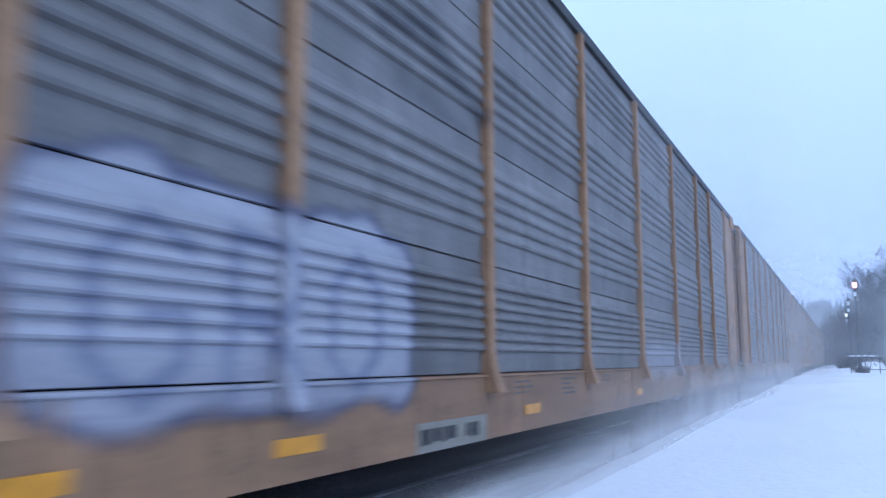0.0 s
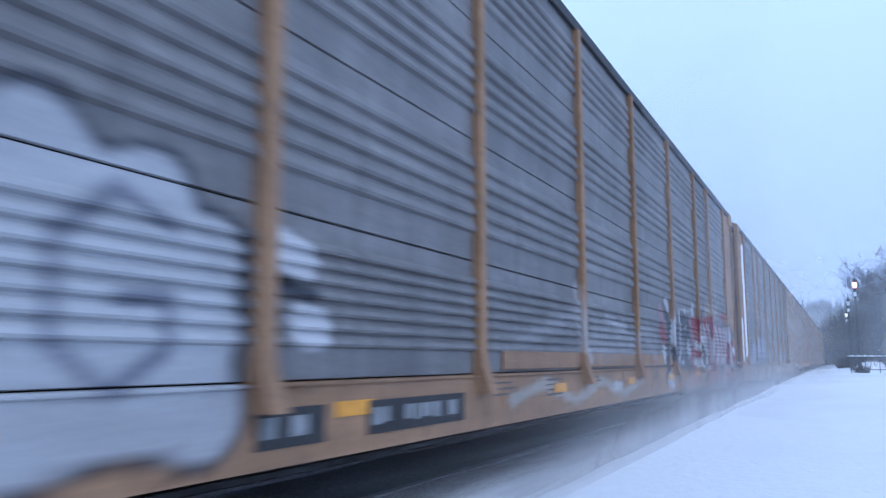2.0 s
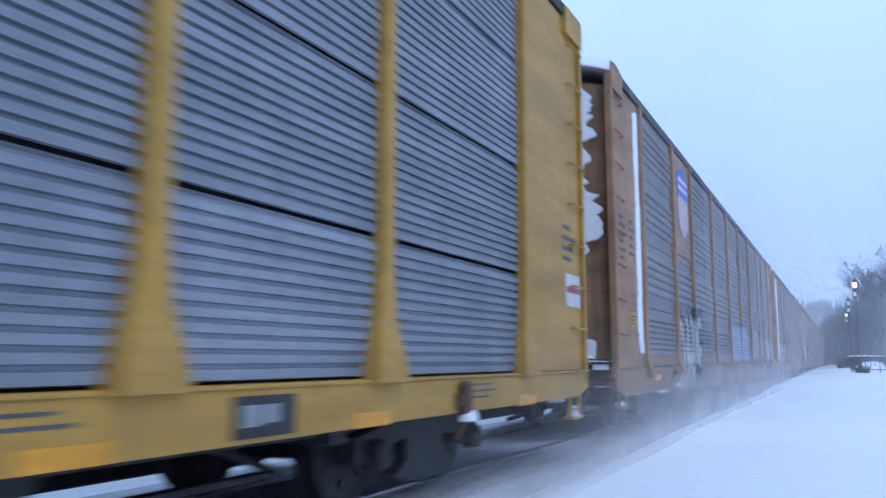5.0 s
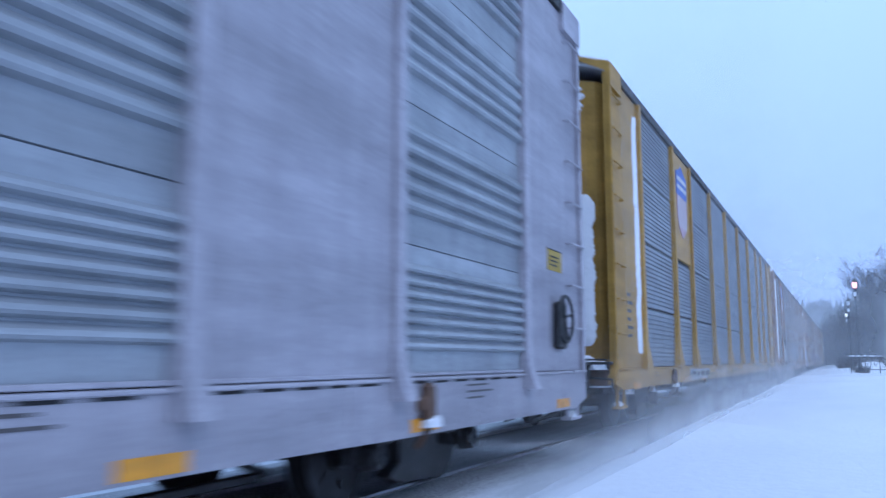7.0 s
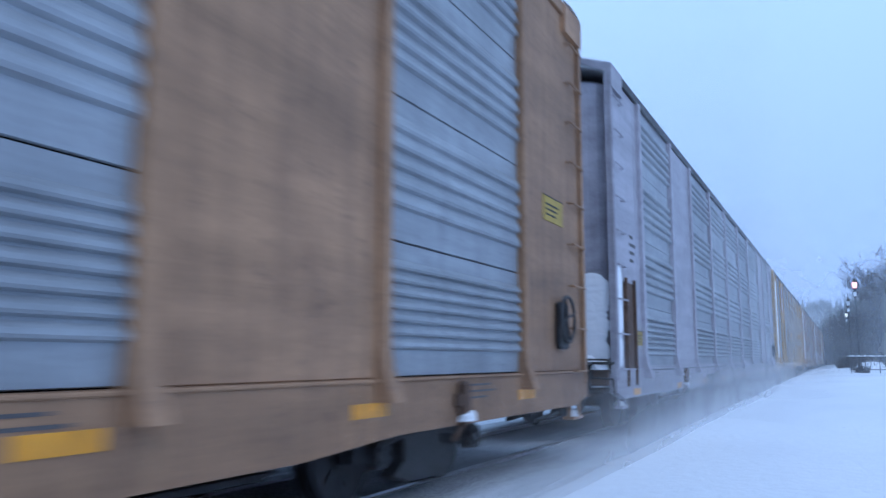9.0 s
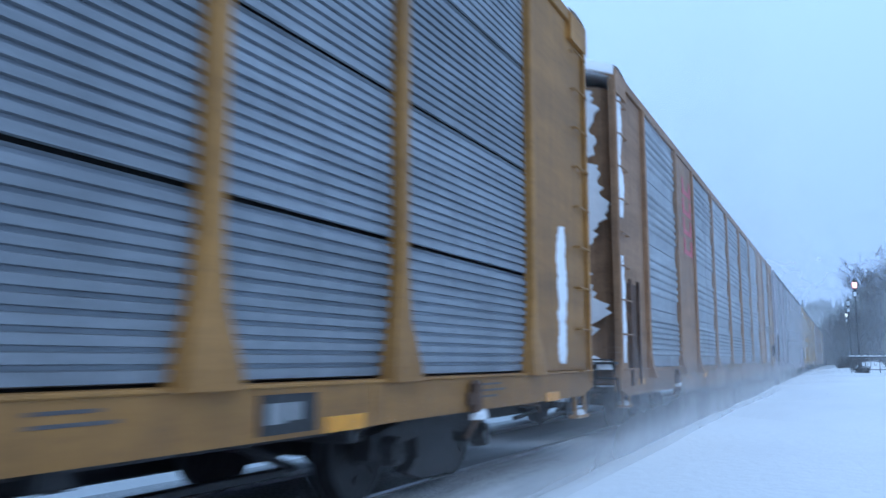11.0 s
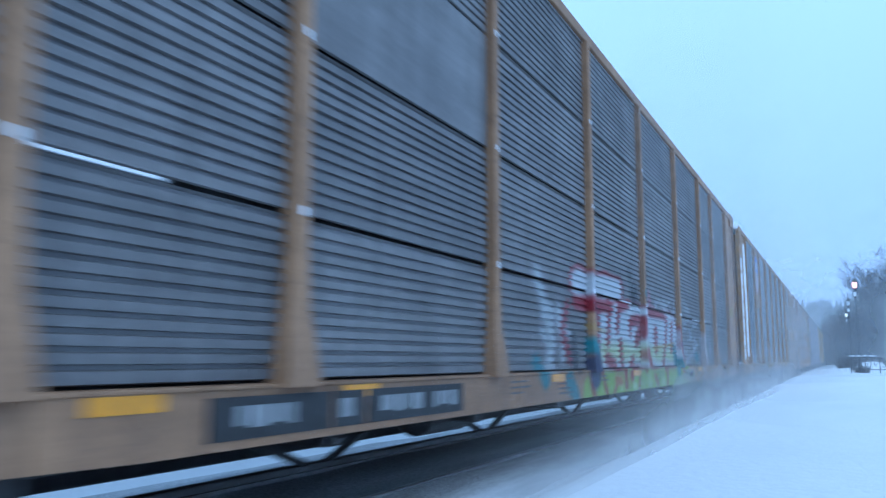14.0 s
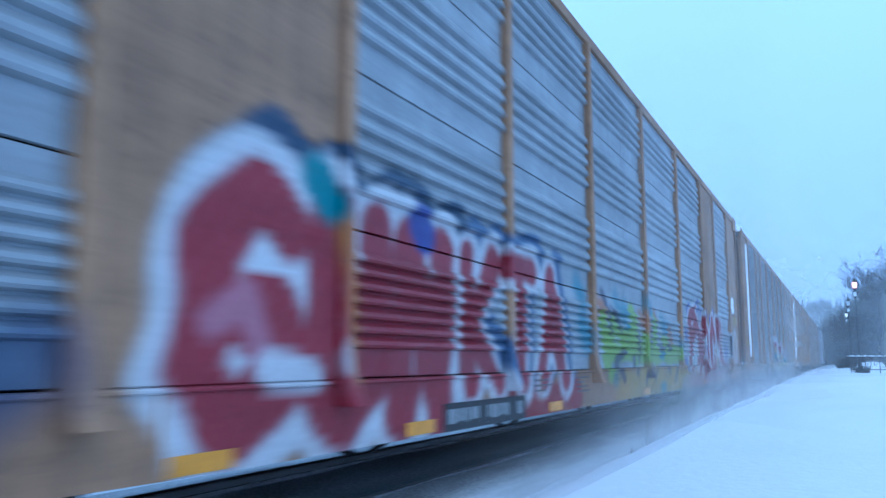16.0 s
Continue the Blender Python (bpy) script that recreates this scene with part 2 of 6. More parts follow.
def build_ground():
    xs = [-1500, -600, -250, -120, -60, -30, -18, -12, -9, -8, -7.4, -7, -6.6, -6.3, -6, -5, -4, -3.2]
    xs += [-3.0 + 0.12 * k for k in range(22)] + [-0.3 + 0.5 * k for k in range(9)] + [5, 6.5, 9, 12, 18, 30, 60, 120, 250, 600, 1500]
    ys = [-400, -150, -60, -30, -18] + [-10 + 0.5 * k for k in range(120)] + [50 + 3 * k for k in range(40)] + [180, 220, 300, 420, 600, 900, 1500, 3000]
    verts = [(x, y, bank_height(x, y)) for y in ys for x in xs]
    w = len(xs)
    faces = [(j * w + i, j * w + i + 1, (j + 1) * w + i + 1, (j + 1) * w + i) for j in range(len(ys) - 1) for i in range(w - 1)]
    me = bpy.data.meshes.new("ground")
    me.from_pydata(verts, [], faces)
    me.materials.append(SNOW)
    for p in me.polygons:
        p.use_smooth = True
    tagged(new("ground", me), "smooth wind-packed blue-white snow with a soft bank", "snow", kind="structure")


def build_track():
    bm = bmesh.new()
    rows = []
    ys = [-60 + 1.5 * k for k in range(80)] + [60 + 8 * k for k in range(60)]
    for y in ys:
        prof = [(-2.6, -0.45), (-2.0, -0.26), (-1.3, -0.21), (-0.83, -0.21), (-0.6, -0.22), (0, -0.23), (0.6, -0.2), (0.83, -0.175), (1.2, -0.19), (1.6, -0.215), (2.1, -0.25), (2.6, -0.3), (3.0, -0.5)]
        rows.append([bm.verts.new((x + TRACK_X, y, z + 0.03 * noise.noise(Vector((x * 2, y * 0.7, 2))))) for x, z in prof])
    for a, b in zip(rows, rows[1:]):
        for k in range(len(a) - 1):
            bm.faces.new((a[k], a[k + 1], b[k + 1], b[k]))
    tagged(mesh_object("track_bed", bm, BED, True), "grey ballast swept half bare of snow", "ballast", kind="structure")
    head = [(-0.036, 0), (-0.036, -0.03), (-0.01, -0.045), (-0.01, -0.13), (-0.07, -0.15), (-0.07, -0.23), (0.07, -0.23), (0.07, -0.15), (0.01, -0.13), (0.01, -0.045), (0.036, -0.03), (0.036, 0), (0.03, 0.004), (-0.03, 0.004)]
    for side in (-1, 1):
        bm = bmesh.new()
        a = [bm.verts.new((x + TRACK_X + side * 0.753, -60, z + RAIL_Z)) for x, z in head]
        b = [bm.verts.new((x + TRACK_X + side * 0.753, 540, z + RAIL_Z)) for x, z in head]
        for k in range(len(head)):
            bm.faces.new((a[k], b[k], b[(k + 1) % len(head)], a[(k + 1) % len(head)]))
        bm.faces.new(a[::-1])
        bm.faces.new(b)
        bmesh.ops.recalc_face_normals(bm, faces=bm.faces[:])
        tagged(mesh_object("rail", bm, RAIL), "polished steel rail dusted with snow", "rail", "rails of the track", "structure")


build_ground()
build_track()


# ---------------------------------------------------------------- rack cars
PLAIN_CACHE = {}


def plain_once(name, colour):
    if name not in PLAIN_CACHE:
        PLAIN_CACHE[name] = plain(name, colour)
    return PLAIN_CACHE[name]


ROWS = (0.87, 1.9, 3.05, 4.22, 5.38)     # heights at which the side panels meet
PANEL_X = HALF - 0.075
TRUCK_AT = (3.5, CAR_L - 3.8)


def rib_profile(kind, z0, z1, deep=1.0):
    """(x, z) points of a side panel's section, z rising."""
    pts = [(-0.02, z0), (0.0, z0 + 0.006)]
    if kind == "fine":
        n = int((z1 - z0 - 0.03) / 0.0757)
        p = (z1 - z0 - 0.03) / n
        for k in range(n):
            z = z0 + 0.015 + k * p
            pts += [(0.0, z), (0.004, z + p * 0.58), (-0.028, z + p * 0.68), (-0.028, z + p * 0.94)]
    elif kind == "coarse":
        low = z0 < 1.2
        p, n = (0.1, 7) if low else (0.152, 5)
        start = z0 + (0.2 if low else 0.25)
        pts += [(0.0, z0 + 0.1), (0.0, start - 0.02)]
        for k in range(n):
            z = start + k * p
            if z + p > z1 - 0.03:
                break
            pts += [(0.0, z), (0.03 * deep, z + p * 0.13), (0.037 * deep, z + p * 0.3), (0.028 * deep, z + p * 0.55), (0.004, z + p * 0.86)]
        pts += [(0.0, z1 - 0.02)]
    pts += [(0.0, z1 - 0.006), (-0.02, z1)]
    return pts


def filled(prof, gap):
    """The same section with points added on its long flats."""
    out = [prof[0]]
    for (x0, z0), (x1, z1) in zip(prof, prof[1:]):
        n = max(1, math.ceil((z1 - z0) / gap))
        out += [(x0 + (x1 - x0) * k / n, z0 + (z1 - z0) * k / n) for k in range(1, n + 1)]
    return out


def sheet_mesh(name, prof, width, step, mat, paint=None, offset=(0, 0, 0)):
    ny = max(1, int(round(width / step)))
    verts = [(x, width * j / ny, z) for j in range(ny + 1) for x, z in prof]
    w = len(prof)
    faces = [(j * w + i, (j + 1) * w + i, (j + 1) * w + i + 1, j * w + i + 1) for j in range(ny) for i in range(w - 1)]
    me = bpy.data.meshes.new(name)
    me.from_pydata(verts, [], faces)
    me.materials.append(mat)
    if paint:
        spray(me, paint, offset)
    return me


def spray(me, paint, offset=(0, 0, 0)):
    """Puts sprayed colour on a mesh: paint(y, z) in the car's space gives rgba rows."""
    co = np.empty(len(me.vertices) * 3)
    me.vertices.foreach_get("co", co)
    co = co.reshape(-1, 3) + np.array(offset)
    rgba = paint(co[:, 1], co[:, 2])
    att = me.color_attributes.new("paint", 'FLOAT_COLOR', 'POINT')
    att.data.foreach_set("color", rgba.astype(np.float32).ravel())
    mask = me.attributes.new("cover", 'FLOAT', 'POINT')
    mask.data.foreach_set("value", np.ascontiguousarray(rgba[:, 3]).astype(np.float32))


def dense(bm, step):
    """Cuts long edges so that sprayed paint has points to sit on."""
    for axis in ((0, 1, 0), (0, 0, 1)):
        k = 1 if axis[1] else 2
        lo = min(v.co[k] for v in bm.verts)
        hi = max(v.co[k] for v in bm.verts)
        at = lo + step
        while at < hi - 1e-4:
            bmesh.ops.bisect_plane(bm, geom=bm.verts[:] + bm.edges[:] + bm.faces[:], plane_co=[c * at for c in axis], plane_no=axis)
            at += step


CACHE = {}


def cached(key, make):
    if key not in CACHE:
        CACHE[key] = make()
    return CACHE[key]


def mesh_of(bm, name, mat):
    ob = mesh_object(name, bm, mat)
    me = ob.data
    bpy.data.objects.remove(ob)
    return me


def post_mesh(mat, foot, top):
    bm = bmesh.new()
    # hat section that widens and kicks out at the foot
    levels = [(0.84, 0.13 * foot, 0.05), (0.95, 0.12 * foot, 0.045), (1.3, 0.06 + 0.03 * foot, 0.0), (1.7, 0.066, 0.0), (top, 0.058, 0.0)]
    if foot < 1.1:
        levels = [(0.7, 0.085, 0.1), (0.93, 0.08, 0.02), (1.08, 0.068, 0.0), (top, 0.06, 0.0)]
    rings = []
    for z, w, out in levels:
        pts = [(-0.12, -w * 1.12), (-0.012 + out, -w * 1.06), (out, -w * 0.6), (out, w * 0.6), (-0.012 + out, w * 1.06), (-0.12, w * 1.12)]
        rings.append([bm.verts.new((x, y, z)) for x, y in pts])
    for a, b in zip(rings, rings[1:]):
        for k in range(5):
            bm.faces.new((a[k], a[k + 1], b[k + 1], b[k]))
    bm.faces.new(rings[0][::-1])
    bm.faces.new(rings[-1])
    return mesh_of(bm, "post", mat)


def truck_meshes():
    """Side frame of a two-axle truck, its spring nest, its bearing cap, and a wheelset."""
    bm = bmesh.new()
    out = [(-1.15, 0.36), (-1.12, 0.56), (-0.75, 0.62), (-0.5, 0.72), (0.5, 0.72), (0.75, 0.62), (1.12, 0.56), (1.15, 0.36), (0.72, 0.36), (0.62, 0.46), (0.36, 0.5), (0.36, 0.3), (0.52, 0.2), (0.25, 0.12), (-0.25, 0.12), (-0.52, 0.2), (-0.36, 0.3), (-0.36, 0.5), (-0.62, 0.46), (-0.72, 0.36)]
    prism(bm, out, 0.93, 1.08)
    prism(bm, out, -1.08, -0.93)
    box(bm, -1.0, 1.0, -0.2, 0.2, 0.5, 0.68, 0.02)
    frame_me = mesh_of(bm, "side_frame", IRON)
    bm = bmesh.new()
    for y in (-0.15, 0.0, 0.15):
        for k in range(5):
            tube(bm, (1.0, y, 0.22 + 0.055 * k), (1.0, y, 0.25 + 0.055 * k), 0.07, n=10)
    spring = mesh_of(bm, "spring", IRON)
    bm = bmesh.new()
    for side in (-1, 1):
        x = side * 0.753
        tube(bm, (x - 0.06, 0, 0), (x + 0.06, 0, 0), 0.42, n=28)
        tube(bm, (x - side * 0.1, 0, 0), (x - side * 0.06, 0, 0), 0.45, n=28)
        tube(bm, (x + side * 0.06, 0, 0), (x + side * 0.1, 0, 0), 0.13, n=14)
        for k in range(6):
            a = k * math.pi / 3
            tube(bm, (x + side * 0.055, 0.25 * math.cos(a), 0.25 * math.sin(a)), (x + side * 0.075, 0.25 * math.cos(a), 0.25 * math.sin(a)), 0.035, n=8)
    tube(bm, (-1.1, 0, 0), (1.1, 0, 0), 0.085, n=12)
    wheel = mesh_of(bm, "wheelset", IRON)
    bm = bmesh.new()
    tube(bm, (1.06, 0, 0), (1.2, 0, 0), 0.13, 0.11, n=12)
    for k in range(3):
        a = k * 2.094
        tube(bm, (1.2, 0.06 * math.cos(a), 0.06 * math.sin(a)), (1.22, 0.06 * math.cos(a), 0.06 * math.sin(a)), 0.022, n=6)
    cap = mesh_of(bm, "bearing_cap", IRON)
    return frame_me, spring, wheel, cap


def door_leaf(mat):
    """Half of a rounded end door, with pressed ribs."""
    bm = bmesh.new()
    n = 9
    prev = None
    for k in range(n + 1):
        a = k / n
        x = 0.02 + 1.36 * a
        y = 0.16 * a ** 4
        col = [bm.verts.new((x, y + (0.03 if k % 2 else 0), z)) for z in (0.94, 2.1, 3.3, 4.5, 5.42 - 0.15 * a * a)]
        if prev:
            for i in range(4):
                bm.faces.new((prev[i], col[i], col[i + 1], prev[i + 1]))
        prev = col
    me = mesh_of(bm, "end_door", mat)
    return me


def rung_mesh(mat):
    bm = bmesh.new()
    tube(bm, (0.03, -0.24, 0), (0.03, 0.24, 0), 0.014, n=6)
    for y in (-0.24, 0.24):
        tube(bm, (-0.05, y, 0), (0.03, y, 0), 0.014, n=6)
    return mesh_of(bm, "rung", mat)


def snow_clump_mesh(seed):
    rnd = random.Random(seed)
    bm = bmesh.new()
    bmesh.ops.create_icosphere(bm, subdivisions=2, radius=1.0)
    for v in bm.verts:
        k = 1 + 0.35 * noise.noise(v.co * 1.7 + Vector((seed * 3.1, 0, 0)))
        v.co = v.co * k
        if v.co.z < -0.25:
            v.co.z = -0.25
    return mesh_of(bm, "snow_clump", SNOW)


WHEELSETS = []


def build_car(style):
    """One closed rack car: origin on the track's centre at its trailing end, running towards +y; its seen side is +x."""
    mat_f, mat_p = style["frame"], style["panel"]
    paint = style.get("paint")
    box_paint = style.get("paint_box", (1e9, -1e9))
    kind = style["ribs"]
    car = new("autorack_car")
    tagged(car, style["label"], "train car", "cars of the freight train")

    def hit(y0, y1):
        return paint and y1 > box_paint[0] and y0 < box_paint[1]

    def flat(name, y0, y1, z0, z1, x0, x1, mat, label="", parent=car):
        bm = bmesh.new()
        box(bm, x0, x1, y0, y1, z0, z1, 0.008)
        on = hit(y0, y1)
        if on:
            dense(bm, 0.06)
        ob = part(name, bm, mat, parent, label)
        if on:
            spray(ob.data, paint)
        return ob
    # body shell
    bm = bmesh.new()
    box(bm, -HALF, -HALF + 0.12, 0.45, CAR_L - 0.45, 0.6, 5.38)
    part("far_side", bm, mat_p, car)
    # The deck's near-black colour carries the shade inside and under the car.
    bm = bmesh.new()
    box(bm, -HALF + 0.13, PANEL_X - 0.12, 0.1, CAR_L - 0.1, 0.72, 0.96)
    part("deck", bm, SHADE_BLACK, car)
    # Near-black sheet added behind the panels, for the unlit inside of the car.
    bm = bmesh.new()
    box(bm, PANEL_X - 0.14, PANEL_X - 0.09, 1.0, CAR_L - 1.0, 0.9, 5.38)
    part("inner_screen", bm, SHADE_BLACK, car)
    # arched roof with sheet seams
    bm = bmesh.new()
    prev = None
    for k in range(13):
        a = -1 + 2 * k / 12
        x = a * (HALF - 0.06)
        z = 5.42 + 0.27 * (1 - abs(a) ** 2.6)
        ring = [bm.verts.new((x, y, z - d)) for y in (0.1, CAR_L - 0.1) for d in (0, 0.05)]
        if prev:
            for i, j in ((0, 2), (3, 1), (1, 0), (2, 3)):
                bm.faces.new((prev[i], prev[j], ring[j], ring[i]))
        prev = ring
    bmesh.ops.recalc_face_normals(bm, faces=bm.faces[:])
    part("roof", bm, style.get("roof", ROOF), car, smooth=False)
    def seam():
        bm = bmesh.new()
        y = 0
        for j in range(12):
            a0, a1 = -1 + j / 6, -1 + (j + 1) / 6
            p0 = (a0 * (HALF - 0.06), 5.425 + 0.27 * (1 - abs(a0) ** 2.6))
            p1 = (a1 * (HALF - 0.06), 5.425 + 0.27 * (1 - abs(a1) ** 2.6))
            vs = [bm.verts.new((p[0], y + d, p[1] + h)) for p in (p0, p1) for d, h in ((-0.04, 0), (0, 0.03), (0.04, 0))]
            bm.faces.new((vs[0], vs[3], vs[4], vs[1]))
            bm.faces.new((vs[1], vs[4], vs[5], vs[2]))
        return mesh_of(bm, "roof_seam", ROOF)
    for k in range(18):
        share("roof_seam", cached("seam", seam), car, (0, 0.8 + k * (CAR_L - 1.6) / 17, 0))
    bm = bmesh.new()
    box(bm, PANEL_X - 0.06, HALF - 0.02, 0.4, CAR_L - 0.4, 5.385, 5.54, 0.01)
    part("roof_rail", bm, IRON if style.get("dark_eave", True) else mat_f, car)
    for y in (0.08, CAR_L - 0.78):
        bm = bmesh.new()
        out = [(-HALF - 0.0, 5.15), (-HALF, 5.52), (-0.9, 5.72), (0, 5.8), (0.9, 5.72), (HALF, 5.52), (HALF, 5.15), (HALF - 0.06, 5.15), (HALF - 0.08, 5.39), (0.9, 5.66), (0, 5.74), (-0.9, 5.66), (-HALF + 0.08, 5.39), (-HALF + 0.06, 5.15)]
        a = [bm.verts.new((x, y, z)) for x, z in out]
        b = [bm.verts.new((x, y + 0.7, z)) for x, z in out]
        fa, fb = bm.faces.new(a), bm.faces.new(b[::-1])
        for k in range(len(out)):
            bm.faces.new((a[k], b[k], b[(k + 1) % len(out)], a[(k + 1) % len(out)]))
        bmesh.ops.recalc_face_normals(bm, faces=bm.faces[:])
        bmesh.ops.triangulate(bm, faces=[fa, fb])
        part("end_cap", bm, mat_f, car)
    # fish-belly side sill
    for sx in (1, -1):
        bm = bmesh.new()
        low, mid = style.get("sill", (0.45, 0.38))
        top = 0.866
        out = [(0.05, top), (0.05, low + 0.1), (0.5, low), (5.0, low), (6.2, mid), (CAR_L - 6.2, mid), (CAR_L - 5.0, low), (CAR_L - 0.5, low), (CAR_L - 0.05, low + 0.1), (CAR_L - 0.05, top)]
        x0, x1 = (HALF - 0.14, HALF - 0.03) if sx > 0 else (-HALF, -HALF + 0.11)
        prism(bm, out, x0, x1)
        if sx > 0 and paint:
            dense(bm, 0.07)
        ob = part("side_sill", bm, mat_f, car)
        if sx > 0 and paint:
            spray(ob.data, paint)
    if style.get("strake"):
        y0, y1 = style["strake"]
        flat("lower_strake", y0, y1, 0.9, 1.12, PANEL_X, HALF - 0.045, mat_f)
    # end plates on the side, with ladders and seams
    e0, e1 = style["posts"][0], style["posts"][-1]
    for y0, y1, rear in ((0.1, e0, True), (e1, CAR_L - 0.1, False)):
        flat("side_plate", y0, y1, 0.868, 5.38, PANEL_X - 0.05, HALF - 0.06, mat_f)
        ly = y0 + 0.36 if rear else y1 - 0.32
        for k in range(9):
            share("rung", cached(("rung", mat_f.name), lambda: rung_mesh(mat_f)), car, (HALF - 0.02, ly, 0.86 + 0.52 * k))
        bm = bmesh.new()
        box(bm, HALF - 0.09, HALF - 0.01, (y0 - 0.0 if rear else y1 - 0.09), (y0 + 0.09 if rear else y1), 0.7, 5.38, 0.015)
        part("corner_post", bm, mat_f, car)
    # end doors
    leaf = cached(("door", mat_f.name), lambda: door_leaf(mat_f))
    for y, flip in ((DOOR_Y, 1), (CAR_L - DOOR_Y, -1)):
        for s in (1, -1):
            ob = share("end_door", leaf, car, (0, y, 0))
            ob.scale = (s, flip, 1)
    # panels between posts
    cuts = style["posts"]
    plates = style.get("plates", [])
    for bay, (a, b) in enumerate(zip(cuts, cuts[1:])):
        solid = next((p for p in plates if p[0] == bay), None)
        for i in range(4):
            lap = style.get("lap", 0.014 if kind == "fine" else 0.004)
            z0, z1 = ROWS[i] + lap, ROWS[i + 1] - lap
            if solid and z0 > solid[1] - 0.1:
                continue
            width = b - a - 0.13
            prof = rib_profile("smooth" if (bay, i) in style.get("smooth", ()) else kind, z0, z1, style.get("deep", 1.0))
            if hit(a, b) and z0 < style.get("paint_top", 6):
                me = sheet_mesh("panel", filled(prof, 0.05), width, 0.045, mat_p, paint, (0, a + 0.065, 0))
                share("panel", me, car, (PANEL_X, a + 0.065, 0))
            else:
                key = ("panel", kind, len(prof), style.get("deep", 1.0), lap, mat_p.name, round(width, 2), i)
                share("panel", cached(key, lambda: sheet_mesh("panel", prof, width, 10, mat_p)), car, (PANEL_X, a + 0.065, 0))
        if solid:
            flat("blank_plate", a + 0.03, b - 0.03, max(solid[1], 0.868), 5.38, PANEL_X - 0.02, PANEL_X + 0.03, mat_f, "solid painted plate")
    for y in cuts:
        foot = style.get("foot", 1.6)
        if hit(y - 0.2, y + 0.2) and y not in style.get("bare", ()):
            src = cached(("post", mat_f.name, foot), lambda: post_mesh(mat_f, foot, 5.39))
            bm = bmesh.new()
            bm.from_mesh(src)
            for k in range(60):
                at = 0.75 + k * 0.06
                bmesh.ops.bisect_plane(bm, geom=bm.verts[:] + bm.edges[:] + bm.faces[:], plane_co=(0, 0, at), plane_no=(0, 0, 1))
            me = mesh_of(bm, "post", mat_f)
            spray(me, paint, (0, y, 0))
        else:
            me = cached(("post", mat_f.name, foot), lambda: post_mesh(mat_f, foot, 5.39))
        share("post", me, car, (HALF + 0.014, y, 0))
    # running gear
    frame_me, spring, wheel, cap = cached("truck", truck_meshes)
    for y in TRUCK_AT:
        truck = share("truck", frame_me, car, (0, y, RAIL_Z + 0.004))
        share("spring", spring, truck, (0, 0, 0))
        for d in (-0.89, 0.89):
            w = share("wheelset", wheel, truck, (0, d, 0.42))
            share("bearing_cap", cap, truck, (0, d, 0.42))
            WHEELSETS.append((w, d))
    # couplers, hoses, steps, brake gear
    for y, f in ((0, -1), (CAR_L, 1)):
        bm = bmesh.new()
        box(bm, -0.12, 0.12, min(y, y + f * 0.45), max(y, y + f * 0.45), 0.66, 0.86, 0.02)
        box(bm, -0.2, 0.16, min(y + f * 0.45, y + f * 0.7), max(y + f * 0.45, y + f * 0.7), 0.6, 0.9, 0.04)
        part("coupler", bm, IRON, car)
        bm = bmesh.new()
        box(bm, -0.42, 0.42, min(y, y - f * 1.9), max(y, y - f * 1.9), 0.26, 0.92, 0.03)
        part("draft_box", bm, IRON, car, "dark box of the draft gear")
        bm = bmesh.new()
        box(bm, -0.62, 0.62, min(y, y + f * 0.16), max(y, y + f * 0.16), 0.5, 1.0, 0.03)
        for x in (-0.5, 0.5):
            box(bm, x - 0.06, x + 0.06, min(y, y + f * 0.3), max(y, y + f * 0.3), 0.42, 0.6, 0.015)
        part("striker", bm, RUSTY, car, "rusty striker plate")
        for x in (0.75, 1.15):
            bm = bmesh.new()
            tube(bm, (x, y + f * 0.1, 0.86), (x - 0.12, y + f * 0.22, 0.3), 0.04, n=7)
            tube(bm, (x - 0.12, y + f * 0.22, 0.3), (x - 0.3, y - f * 0.2, 0.22), 0.03, n=7)
            part("hanger", bm, IRON, car)
        bm = bmesh.new()
        pts = [Vector((0.45, y + f * 0.15, 0.68)), Vector((0.42, y + f * 0.3, 0.5)), Vector((0.38, y + f * 0.48, 0.36)), Vector((0.34, y + f * 0.68, 0.32))]
        for p, q in zip(pts, pts[1:]):
            tube(bm, p, q, 0.028, n=8)
        part("air_hose", bm, BLACK, car)
        bm = bmesh.new()
        box(bm, 0.2, HALF - 0.05, min(y, y + f * 0.22), max(y, y + f * 0.22), 0.93, 0.97, 0.008)
        part("end_platform", bm, IRON, car)
        bm = bmesh.new()
        yy = y - f * 0.5
        for d in (-0.2, 0.2):
            box(bm, HALF - 0.1, HALF - 0.06, yy + d - 0.02, yy + d + 0.02, 0.3, 0.75)
        box(bm, HALF - 0.16, HALF - 0.02, yy - 0.22, yy + 0.22, 0.28, 0.32, 0.006)
        part("step", bm, mat_f, car)
        bm = bmesh.new()
        tube(bm, (0.3, y + f * 0.1, 0.8), (HALF - 0.05, y + f * 0.1, 0.72), 0.016, n=6)
        tube(bm, (HALF - 0.05, y + f * 0.1, 0.72), (HALF - 0.02, y + f * 0.16, 0.5), 0.016, n=6)
        part("cut_lever", bm, IRON, car)
        bm = bmesh.new()
        tube(bm, (0.35, y + f * 0.2, 1.0), (HALF - 0.1, y + f * 0.2, 1.0), 0.015, n=6)
        for x in (0.35, 0.9, HALF - 0.1):
            tube(bm, (x, y + f * 0.2, 1.0), (x, y + f * 0.05, 0.8), 0.013, n=6)
        part("end_rail", bm, IRON, car)
